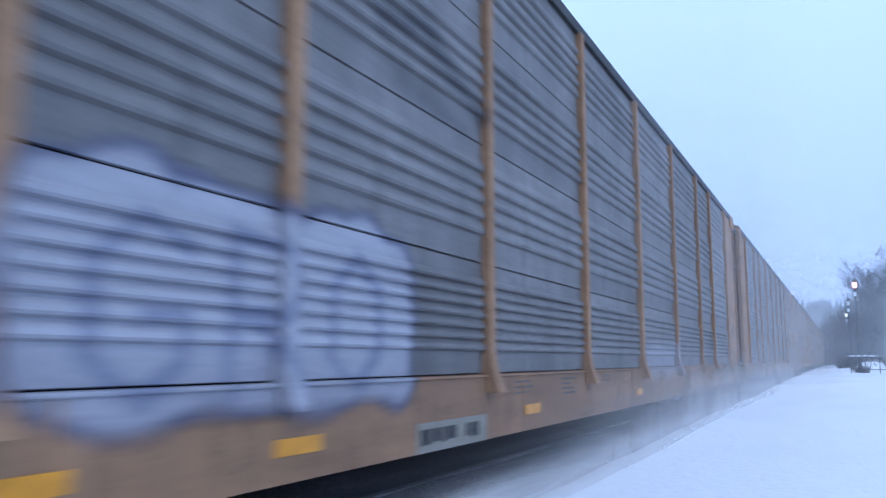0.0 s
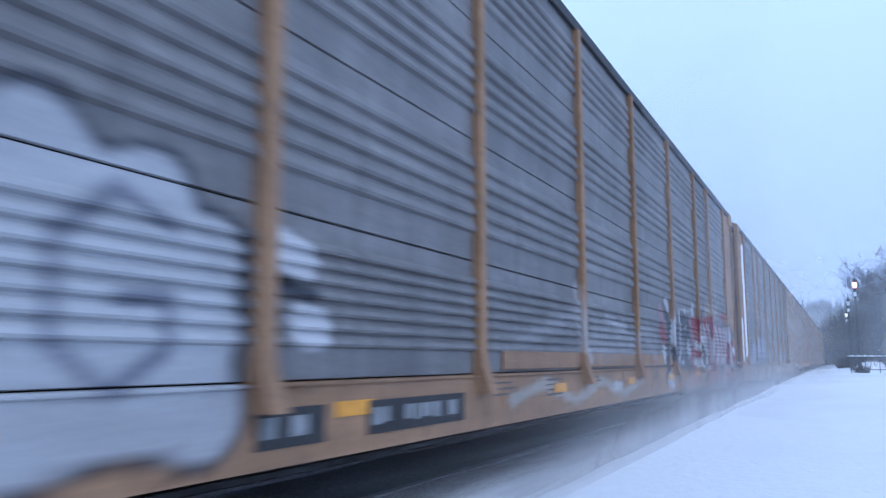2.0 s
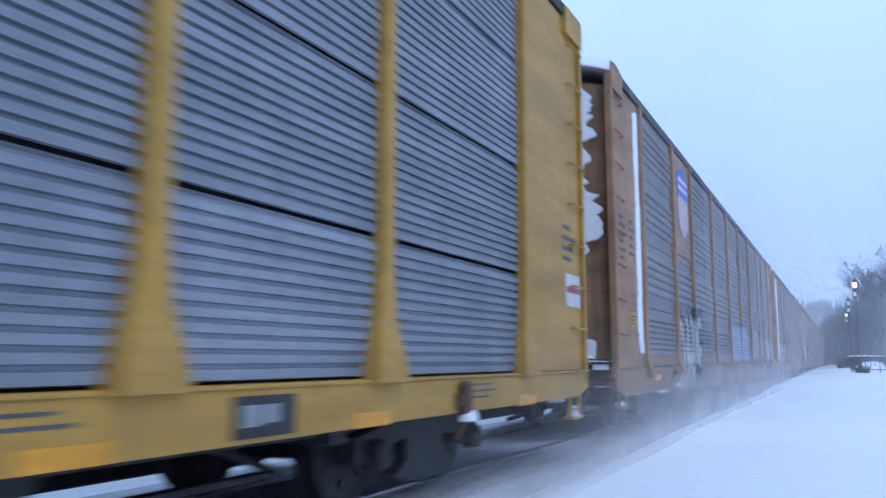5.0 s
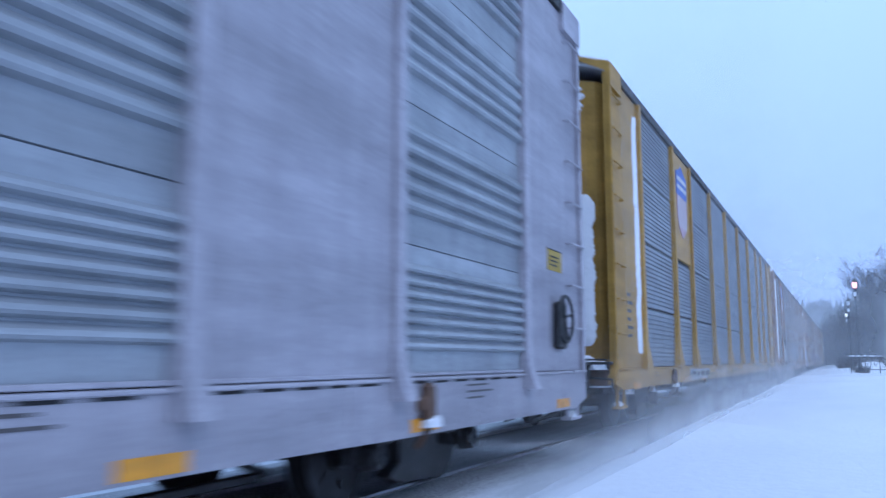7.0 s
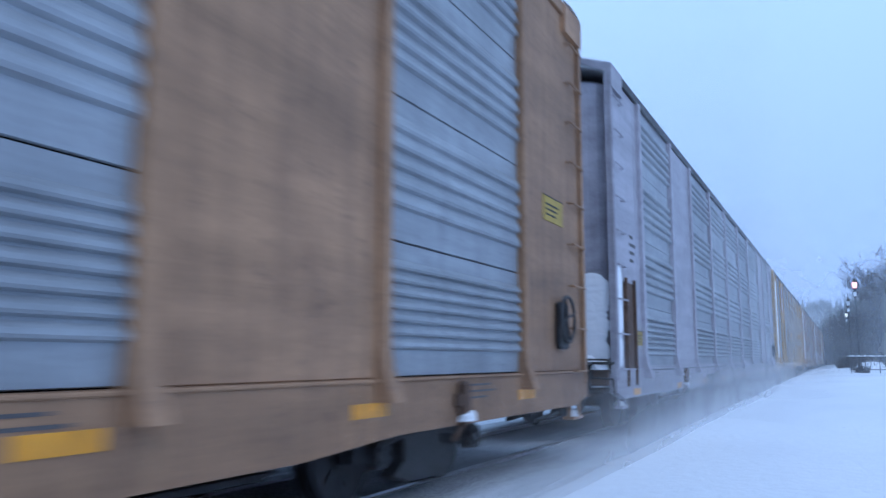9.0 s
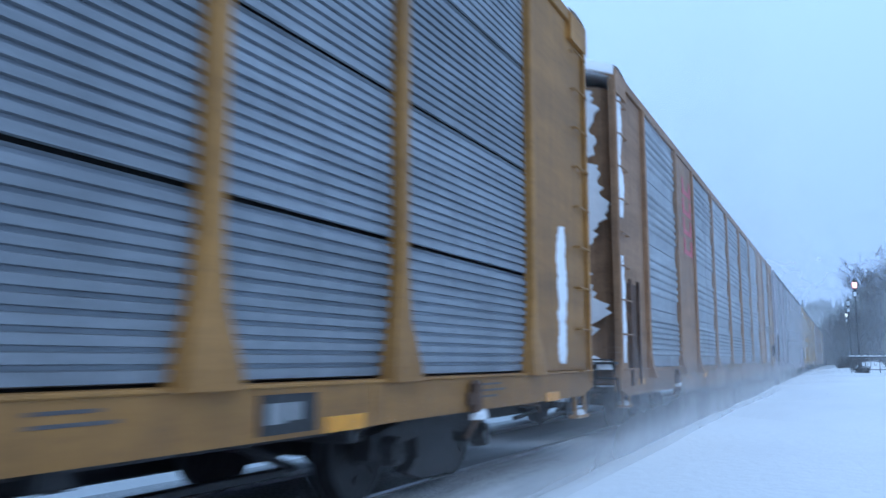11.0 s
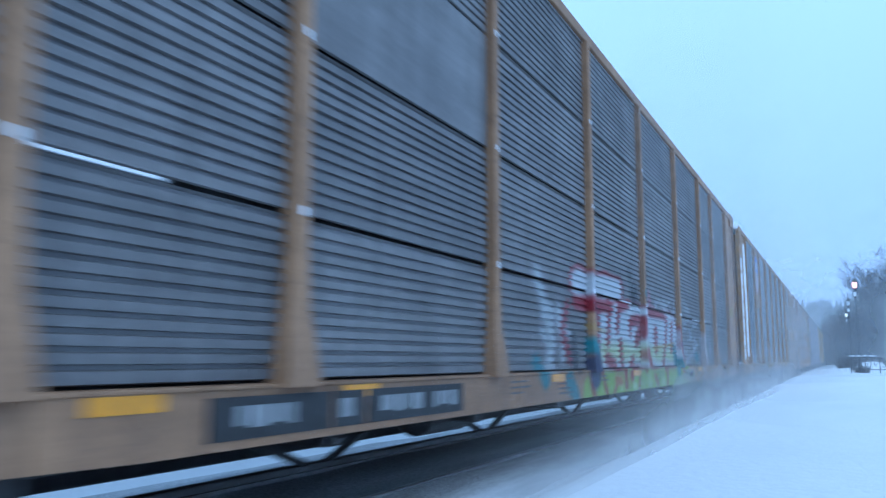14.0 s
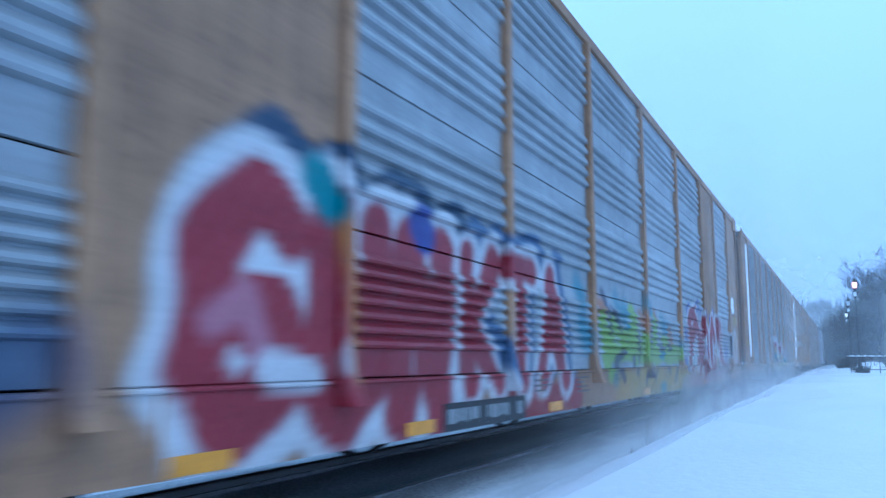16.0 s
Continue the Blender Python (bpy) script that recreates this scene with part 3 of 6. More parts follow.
        for k, (x, z, r) in enumerate(((0.62, 0.5, 0.035), (0.85, 0.42, 0.025), (1.1, 0.56, 0.03))):
            bm = bmesh.new()
            tube(bm, (x, y - f * 1.8, z + 0.08), (x, y - f * 0.35, z), r, n=7)
            tube(bm, (x, y - f * 0.35, z), (x - 0.15, y + f * 0.12, z - 0.12), r, n=7)
            part("brake_rod", bm, RUSTY if k == 1 else IRON, car)
        bm = bmesh.new()
        box(bm, -1.3, 1.38, min(y - f * 0.02, y - f * 0.22), max(y - f * 0.02, y - f * 0.22), 0.62, 0.86, 0.02)
        part("end_beam", bm, RUSTY, car, "rusty end beam")
        bm = bmesh.new()
        box(bm, 0.75, 1.2, min(y - f * 0.5, y - f * 1.0), max(y - f * 0.5, y - f * 1.0), 0.48, 0.68, 0.03)
        tube(bm, (0.98, y - f * 1.0, 0.58), (0.98, y - f * 1.35, 0.58), 0.1, n=10)
        part("brake_cylinder", bm, IRON, car)
    bm = bmesh.new()
    box(bm, -0.35, 0.35, 0.3, CAR_L - 0.3, 0.45, 0.72, 0.02)
    part("centre_sill", bm, IRON, car)
    for k in range(9):
        bm = bmesh.new()
        y = 5.6 + k * (CAR_L - 11.2) / 8
        box(bm, -1.36, 1.36, y - 0.1, y + 0.1, 0.42, 0.72, 0.02)
        part("cross_beam", bm, IRON, car)
    # Added dark web: stands for the shade beneath the car, hiding bright far snow.
    bm = bmesh.new()
    box(bm, -HALF + 0.12, -HALF + 0.3, 1.9, CAR_L - 1.9, -0.04, 0.72, 0.02)
    part("far_sill_web", bm, IRON, car)
    for k in range(12):
        bm = bmesh.new()
        y = 6.2 + k * (CAR_L - 12.4) / 11
        d = 0.7 if k % 2 else -0.7
        tube(bm, (0.75, y - d, 0.7), (0.75, y + d, 0.2), 0.035, n=6)
        part("brace", bm, IRON, car, "slanting under-frame brace")
    bm = bmesh.new()
    box(bm, 0.71, 0.79, 5.6, CAR_L - 5.6, 0.16, 0.22, 0.01)
    part("truss_rod", bm, IRON, car)
    bm = bmesh.new()
    tube(bm, (0.9, 10.0, 0.5), (0.9, 10.9, 0.5), 0.2, n=16)
    part("air_tank", bm, IRON, car)
    bm = bmesh.new()
    tube(bm, (1.2, 5.2, 0.5), (1.2, CAR_L - 5.2, 0.5), 0.025, n=6)
    part("brake_pipe", bm, IRON, car)
    # reflectors along the sill, stencil plates
    for y in style.get("reflectors", (1.4, 5.9, 8.3, 11.6, 16.4, 22.7, 25.2, 28.3)):
        bm = bmesh.new()
        box(bm, HALF - 0.03, HALF - 0.022, y - 0.23, y + 0.23, style.get("strip", 0.6), style.get("strip", 0.6) + 0.1)
        part("reflector", bm, AMBER, car, "amber reflective strip")
    for k, y in enumerate((2.7, 10.9, 12.4, 14.2, 18.0, 20.5, 22.3, 26.9)):
        for m in range(2 + k % 3):
            bm = bmesh.new()
            box(bm, HALF - 0.03, HALF - 0.0265, y, y + 0.35 + 0.1 * ((m + k) % 3), 0.77 - m * 0.055, 0.788 - m * 0.055)
            part("stencil_line", bm, plain_once("faded_stencil", (0.09, 0.08, 0.08)), car, "faded stencilled data line")
    for y in (5.6, 11.1, 15.9, 21.2, 25.0):
        bm = bmesh.new()
        box(bm, HALF - 0.031, HALF - 0.024, y - 0.012, y + 0.012, 0.55, 0.86)
        part("weld_seam", bm, mat_f, car)
    flat("sill_flange", 0.5, CAR_L - 0.5, 0.835, 0.862, HALF - 0.03, HALF - 0.012, mat_f)
    for y, w, back in style.get("stencils", ()):
        bm = bmesh.new()
        pz = style.get("plate_z", 0.52)
        box(bm, HALF - 0.03, HALF - 0.021, y, y + w, pz - 0.03, pz + 0.2)
        plate = part("data_plate", bm, back, car, "stencilled data plate")
        bm = bmesh.new()
        ink = plain_once("worn_letter", (0.26, 0.27, 0.28)) if back is BLACK else BLACK
        k, yy = 0, y + 0.06
        while yy < y + w - 0.16:
            ww = 0.07 + 0.05 * ((k * 5 + int(y * 3)) % 3)
            if (k * 7 + int(y * 3)) % 5 != 4:
                box(bm, HALF - 0.021, HALF - 0.017, yy, yy + ww, pz + 0.03 + 0.015 * (k % 2), pz + 0.15)
                if ww > 0.1:
                    box(bm, HALF - 0.017, HALF - 0.0165, yy + 0.03, yy + ww - 0.03, pz + 0.06, pz + 0.12)
            yy += ww + 0.035
            k += 1
        tagged(part("lettering", bm, ink, plate), kind="stuff")
    for make in style.get("extras", ()):
        make(car)
    return car


# ---------------------------------------------------------------- sprayed lettering
GLYPHS = {
    "R": [[(0.1, 0), (0.1, 1), (0.7, 0.95), (0.85, 0.72), (0.65, 0.5), (0.15, 0.48)], [(0.4, 0.48), (0.95, 0)]],
    "O": [[(0.5, 0), (0.12, 0.25), (0.12, 0.75), (0.5, 1), (0.88, 0.75), (0.88, 0.25), (0.5, 0)]],
    "C": [[(0.9, 0.8), (0.55, 1), (0.15, 0.75), (0.15, 0.25), (0.55, 0), (0.95, 0.2)]],
    "K": [[(0.15, 0), (0.15, 1)], [(0.9, 1), (0.2, 0.45), (0.95, 0)]],
    "S": [[(0.9, 0.85), (0.5, 1), (0.12, 0.78), (0.45, 0.52), (0.85, 0.28), (0.5, 0), (0.08, 0.12)]],
    "U": [[(0.12, 1), (0.14, 0.2), (0.5, 0), (0.86, 0.2), (0.88, 1)]],
    "N": [[(0.12, 0), (0.12, 1), (0.88, 0), (0.88, 1)]],
    "A": [[(0.05, 0), (0.5, 1), (0.95, 0)], [(0.25, 0.38), (0.75, 0.38)]],
    "E": [[(0.9, 1), (0.12, 1), (0.12, 0), (0.92, 0)], [(0.12, 0.5), (0.75, 0.52)]],
    "D": [[(0.12, 0), (0.12, 1), (0.7, 0.85), (0.88, 0.5), (0.7, 0.12), (0.12, 0)]],
    "M": [[(0.06, 0), (0.12, 1), (0.5, 0.35), (0.88, 1), (0.94, 0)]],
    "G": [[(0.9, 0.85), (0.5, 1), (0.12, 0.72), (0.12, 0.25), (0.5, 0), (0.9, 0.2), (0.88, 0.48), (0.55, 0.46)]],
    "T": [[(0.05, 1), (0.95, 1)], [(0.5, 1), (0.5, 0)]],
    "Z": [[(0.08, 1), (0.9, 1), (0.1, 0), (0.95, 0)]],
    "H": [[(0.12, 0), (0.12, 1)], [(0.88, 0), (0.88, 1)], [(0.12, 0.5), (0.88, 0.5)]],
    "P": [[(0.12, 0), (0.12, 1), (0.75, 0.95), (0.88, 0.72), (0.7, 0.48), (0.15, 0.45)]],
}


class Spray:
    """Layers of sprayed paint over a car's side, in metres along and up."""

    def __init__(self, at=0.0, stretch=1.0):
        self.layers, self.at, self.stretch = [], at, stretch

    def far(self, y, z, line):
        d = np.full(y.shape, 9.0)
        for (y0, z0), (y1, z1) in zip(line, line[1:]):
            dy, dz = y1 - y0, z1 - z0
            k = np.clip(((y - y0) * dy + (z - z0) * dz) / (dy * dy + dz * dz + 1e-9), 0, 1)
            d = np.minimum(d, np.hypot(y - y0 - k * dy, z - z0 - k * dz))
        return d

    def stroke(self, line, width, colour, cover=1.0, soft=0.03):
        self.layers.append((line, width, colour, cover, soft))
        return self

    def word(self, text, y0, y1, z0, z1, width, fill, edge=None, edge_w=0.07, shade=None, lean=0.0, fall=0.0):
        """Fat letters along y, with an outline and a thrown shadow; fall lowers the tops towards the end."""
        step = (y1 - y0) / len(text)
        lines = []
        for k, ch in enumerate(text):
            top = z1 - fall * k / max(1, len(text) - 1)
            for line in GLYPHS[ch]:
                lines.append([(y0 + (k + 0.1 + 0.8 * a) * step + lean * (b - 0.5), z0 + (top - z0) * b) for a, b in line])
        if shade:
            for line in lines:
                self.stroke([(a + 0.12, b + 0.13) for a, b in line], width + edge_w, shade)
        if edge:
            for line in lines:
                self.stroke(line, width + edge_w, edge)
        for line in lines:
            self.stroke(line, width, fill)
        return self

    def cloud(self, y0, y1, z0, z1, colour, cover=0.95, edge=None, edge_w=0.08, bumps=6):
        """A rounded filled block with a knobbly top."""
        rnd = random.Random(int(y0 * 100 + z1 * 10))
        h = z1 - z0
        w = min(h * 0.3, max(h / 7, (y1 - y0) / bumps * 0.52))
        z0, y0, y1 = z0 + w * 0.9, y0 + w * 0.8, y1 - w * 0.8
        h = z1 - z0
        lines = [[(y0, z0 + h * k / 4), (y1, z0 + h * k / 4)] for k in range(3)]
        lines += [[(y0 + (y1 - y0) * (k + 0.5) / bumps, z0 + h * 0.5), (y0 + (y1 - y0) * (k + 0.5) / bumps, z1 - w - 0.2 * rnd.random())] for k in range(bumps)]
        if edge:
            for line in lines:
                self.stroke(line, w + edge_w, edge, cover)
        for line in lines:
            self.stroke(line, w, colour, cover)
        return self

    def __call__(self, y, z):
        y = (y - self.at) / self.stretch
        rgba = np.zeros((len(y), 4))
        wob = 0.035 * np.sin(y * 5.1 + z * 3.3) + 0.02 * np.sin(z * 11 - y * 7)
        for line, width, colour, cover, soft in self.layers:
            d = self.far(y, z, line) + wob * min(1.0, width * 4)
            a = np.clip((width - d) / soft * 0.5 + 0.5, 0, 1) * cover
            a = (a * (0.97 + 0.03 * np.sin(y * 37) * np.sin(z * 29)))[:, None]
            rgba[:, :3] = rgba[:, :3] * (1 - a) + np.array(colour) * a
            rgba[:, 3:] = rgba[:, 3:] * (1 - a) + a
        m = rgba[:, 3:] > 0.01
        rgba[:, :3] = np.where(m, rgba[:, :3] / np.maximum(rgba[:, 3:], 0.01), 0)
        return rgba


RED_PAINT = (0.4, 0.06, 0.05)
SILVER, CHALK, COAL, CRIMSON = (0.36, 0.37, 0.42), (0.52, 0.52, 0.54), (0.02, 0.023, 0.035), (0.24, 0.012, 0.025)
LIME, TEAL, INDIGO, ORANGE, PINK, BUTTER = (0.24, 0.36, 0.07), (0.012, 0.17, 0.2), (0.03, 0.045, 0.22), (0.36, 0.13, 0.04), (0.36, 0.14, 0.18), (0.36, 0.24, 0.05)

art0 = Spray(1.745, 1.033).cloud(3.5, 6.75, 0.76, 2.05, SILVER, 0.9, (0.09, 0.1, 0.16), 0.07, 5)
art0.word("GRO", 3.7, 6.5, 0.8, 1.7, 0.05, (0.2, 0.22, 0.3)).cloud(1.7, 3.3, 0.75, 1.75, SILVER, 0.85, (0.12, 0.13, 0.18), 0.05, 4)
art0.stroke([(15.2, 1.0), (17.4, 1.0)], 0.32, SILVER, 0.6, 0.1).stroke([(6.3, 3.6), (7.0, 3.75), (8.1, 3.3)], 0.12, COAL, 0.6, 0.1).stroke([(6.6, 3.2), (7.9, 3.05)], 0.07, COAL, 0.5, 0.1)

art1 = Spray(0.9, 1.125)
art1.cloud(17.4, 19.1, 0.8, 2.05, (0.07, 0.075, 0.09), 0.95, None, 0, 4).cloud(20.6, 25.5, 0.72, 2.05, (0.4, 0.38, 0.4), 0.92, COAL, 0.05, 9)
art1.stroke([(16.15, 1.95), (16.25, 1.7)], 0.12, PINK, 0.9).stroke([(16.15, 1.55), (16.4, 1.4)], 0.17, CRIMSON).stroke([(16.3, 1.15), (16.45, 0.9)], 0.14, CHALK)
art1.stroke([(16.5, 2.05), (16.75, 1.7), (16.6, 1.1), (16.45, 0.7)], 0.16, COAL).stroke([(16.55, 2.12), (16.8, 2.0)], 0.08, CHALK).stroke([(17.25, 2.0), (17.0, 1.45), (17.3, 1.1)], 0.14, CHALK)
art1.stroke([(16.95, 1.15), (17.5, 0.7)], 0.13, COAL).stroke([(16.55, 0.62), (16.9, 0.55)], 0.12, CHALK, 0.9).stroke([(17.4, 1.7), (17.45, 1.1)], 0.07, COAL)
for y, z0, z1, w in ((17.9, 1.95, 1.0, 0.07), (18.15, 1.5, 1.2, 0.05), (18.5, 2.05, 1.6, 0.09), (18.35, 1.3, 0.9, 0.04)):
    art1.stroke([(y, z0), (y - 0.12, z1)], w, CHALK, 0.9)
art1.stroke([(18.0, 2.04), (19.15, 2.06)], 0.025, CHALK, 0.7).stroke([(18.0, 1.5), (18.5, 1.52)], 0.12, COAL).stroke([(18.9, 1.0), (18.5, 0.8)], 0.13, COAL).stroke([(18.1, 1.88), (18.55, 1.84)], 0.13, COAL).stroke([(18.8, 1.85), (18.45, 1.3), (18.3, 0.85)], 0.12, COAL).stroke([(18.62, 1.26), (18.8, 1.18)], 0.12, CHALK, 1.0, 0.08).stroke([(18.0, 0.94), (18.25, 0.94)], 0.035, CHALK)
art1.stroke([(19.0, 1.75), (19.15, 1.45), (19.05, 0.8)], 0.12, PINK, 0.8, 0.1).stroke([(19.3, 2.18), (19.45, 1.92)], 0.11, CHALK).stroke([(19.3, 1.75), (19.75, 1.8)], 0.17, CRIMSON).stroke([(19.5, 1.5), (19.68, 1.46)], 0.12, CRIMSON)
art1.stroke([(19.5, 1.32), (19.7, 1.28)], 0.1, CHALK).stroke([(19.45, 1.12), (19.7, 1.1)], 0.12, CRIMSON).stroke([(19.12, 1.2), (19.15, 0.6), (19.6, 0.62)], 0.14, CRIMSON).stroke([(19.45, 0.92), (19.8, 0.92)], 0.1, CHALK)
art1.stroke([(19.95, 1.8), (19.92, 1.35), (20.4, 0.98), (20.45, 0.5)], 0.11, CHALK).stroke([(20.5, 2.02), (20.1, 1.72), (20.15, 1.38), (20.75, 1.05), (20.6, 0.55)], 0.14, COAL).stroke([(20.3, 1.5), (20.55, 1.45)], 0.1, CHALK)
for a, b, c, d, w in ((20.8, 1.95, 21.7, 2.0, 0.1), (21.0, 1.85, 21.3, 1.5, 0.14), (21.65, 1.95, 21.75, 1.5, 0.12), (21.3, 1.3, 21.45, 0.9, 0.13), (21.9, 1.2, 21.7, 0.85, 0.1), (22.25, 1.9, 22.45, 1.5, 0.13), (22.5, 1.3, 22.4, 0.85, 0.14), (22.95, 1.85, 23.1, 1.4, 0.14), (23.2, 1.15, 23.0, 0.8, 0.12), (23.6, 1.75, 23.75, 1.2, 0.13), (24.1, 1.7, 24.2, 1.25, 0.12), (24.5, 1.35, 24.3, 0.85, 0.14), (24.75, 1.75, 25.1, 1.3, 0.13), (23.5, 2.2, 24.3, 2.15, 0.11), (25.0, 1.05, 25.2, 0.8, 0.12)):
    art1.stroke([(a, b), (c, d)], w, CRIMSON, 0.95)
for a, b, c, d in ((22.0, 2.0, 22.15, 1.1), (22.75, 1.9, 22.85, 1.2), (23.35, 2.0, 23.45, 0.9), (24.0, 1.9, 23.95, 1.2), (24.65, 1.7, 24.7, 1.0), (21.1, 1.4, 20.95, 0.8)):
    art1.stroke([(a, b), (c, d)], 0.035, COAL, 0.9).stroke([(a + 0.12, b - 0.2), (c + 0.1, d + 0.1)], 0.04, CHALK, 0.9)
for y, z in ((21.04, 2.24), (21.45, 2.28), (22.5, 2.24), (24.6, 2.0)):
    art1.stroke([(y, z), (y + 0.12, z - 0.04)], 0.12, (0.42, 0.35, 0.27), 0.85, 0.1)
art1.stroke([(21.2, 0.55), (25.3, 0.55)], 0.2, CRIMSON, 0.85).stroke([(21.9, 0.68), (22.1, 0.45)], 0.09, CHALK).stroke([(23.3, 0.7), (23.4, 0.4)], 0.1, CHALK).stroke([(25.45, 1.5), (25.5, 1.1)], 0.12, COAL)
art1.stroke([(26.5, 1.15), (26.55, 0.55)], 0.2, CRIMSON, 0.95).stroke([(26.35, 1.38), (26.65, 1.36)], 0.09, CHALK, 0.9).stroke([(25.6, 1.75), (26.1, 1.7)], 0.08, COAL, 0.9).stroke([(25.6, 1.5), (26.0, 1.45)], 0.09, CRIMSON).stroke([(25.6, 1.28), (26.1, 1.24)], 0.09, CHALK).stroke([(25.6, 1.05), (26.1, 1.0)], 0.09, CRIMSON).stroke([(25.5, 0.76), (26.3, 0.7)], 0.12, COAL, 0.9)
art1.cloud(1.2, 5.65, 0.55, 2.1, (0.44, 0.45, 0.47), 0.9, COAL, 0.06, 7).word("SERG", 1.5, 5.4, 0.85, 1.8, 0.04, (0.15, 0.16, 0.2))
art1.stroke([(3.05, 2.05), (3.3, 2.16), (3.55, 2.0)], 0.05, CRIMSON).stroke([(2.7, 1.9), (2.7, 0.9)], 0.04, PINK)
art1.stroke([(0.6, 1.3), (1.5, 0.6)], 0.22, CHALK, 0.9).stroke([(6.05, 1.66), (6.2, 1.62)], 0.13, CHALK).stroke([(6.22, 1.22), (6.34, 1.2)], 0.13, CHALK).stroke([(5.95, 1.46), (6.3, 1.4)], 0.05, COAL)
art1.stroke([(9.3, 0.6), (10.2, 0.75), (11.2, 0.5), (12.3, 0.72), (13.4, 0.5), (14.6, 0.7)], 0.07, (0.4, 0.38, 0.34), 0.8)
art1.stroke([(11.4, 1.9), (11.5, 1.2), (11.9, 1.0)], 0.1, (0.45, 0.45, 0.46), 0.6).stroke([(12.6, 1.6), (13.6, 1.45)], 0.05, CHALK, 0.5).stroke([(14.42, 1.3), (14.36, 0.78)], 0.13, (0.42, 0.07, 0.06), 0.9).stroke([(12.95, 0.64), (13.35, 0.62)], 0.06, CHALK, 0.9)
for k in range(14):
    art1.stroke([(9.5 + 0.44 * k, 1.2 + 0.1 * (k % 5)), (9.9 + 0.44 * k, 1.25 + 0.09 * (k % 4))], 0.035 + 0.02 * (k % 3), (0.4, 0.4, 0.42), 0.45, 0.08)
art1.stroke([(15.4, 0.97), (15.65, 0.95)], 0.05, RED_PAINT, 0.8)
art1.stroke([(12.2, 1.1), (14.2, 1.25)], 0.12, (0.4, 0.4, 0.42), 0.4, 0.15).stroke([(15.0, 1.5), (15.6, 1.0)], 0.1, (0.4, 0.4, 0.42), 0.4, 0.1)

PALE_BLUE = (0.33, 0.39, 0.47)
art2 = Spray(0.63, 1.11).cloud(12.0, 16.5, 1.0, 2.1, PALE_BLUE, 0.92, (0.07, 0.12, 0.24), 0.05, 7).stroke([(12.15, 1.0), (12.1, 2.0)], 0.1, (0.1, 0.17, 0.36))
art2.stroke([(13.0, 1.35), (13.7, 1.15)], 0.05, (0.1, 0.2, 0.25)).stroke([(13.2, 1.85), (13.6, 1.7)], 0.05, (0.1, 0.15, 0.25)).stroke([(14.6, 1.75), (15.0, 1.6)], 0.05, (0.1, 0.15, 0.25))
art2.stroke([(12.4, 0.6), (13.2, 0.75), (13.8, 0.5), (14.8, 0.7), (16.2, 0.6)], 0.08, (0.13, 0.18, 0.29), 0.6, 0.12).stroke([(13.8, 0.78), (14.4, 0.78)], 0.05, ORANGE)
MIST = (0.34, 0.37, 0.4)
art2.cloud(17.75, 20.3, 1.12, 2.1, MIST, 0.78, (0.16, 0.18, 0.22), 0.03, 4).cloud(20.85, 22.7, 1.12, 1.95, MIST, 0.8, None, 0, 3)
for line in ([(18.3, 1.9), (18.2, 1.5)], [(18.9, 1.6), (19.3, 1.35)], [(19.5, 1.95), (19.6, 1.6)], [(19.9, 1.5), (20.2, 1.2)], [(21.5, 1.8), (21.6, 1.4)], [(22.1, 1.45), (22.4, 1.25)]):
    art2.stroke(line, 0.07, (0.13, 0.14, 0.17), 0.7, 0.06)
art2.word("DAME", 4.1, 7.0, 0.5, 1.85, 0.13, (0.45, 0.45, 0.43), (0.03, 0.03, 0.035), 0.06, (0.06, 0.06, 0.07))
art2.stroke([(9.6, 1.0), (9.3, 1.4), (9.8, 1.9), (10.5, 1.6), (10.2, 1.05), (9.6, 1.0)], 0.03, (0.5, 0.55, 0.6), 0.7).stroke([(9.7, 1.4), (10.2, 1.6)], 0.03, SILVER, 0.7)
art2.cloud(22.9, 25.0, 1.0, 2.0, (0.36, 0.4, 0.44), 0.6, None, 0, 4).stroke([(25.6, 1.1), (25.7, 0.6)], 0.2, PINK, 0.8).stroke([(26.0, 1.5), (26.1, 0.8)], 0.13, CHALK, 0.9)

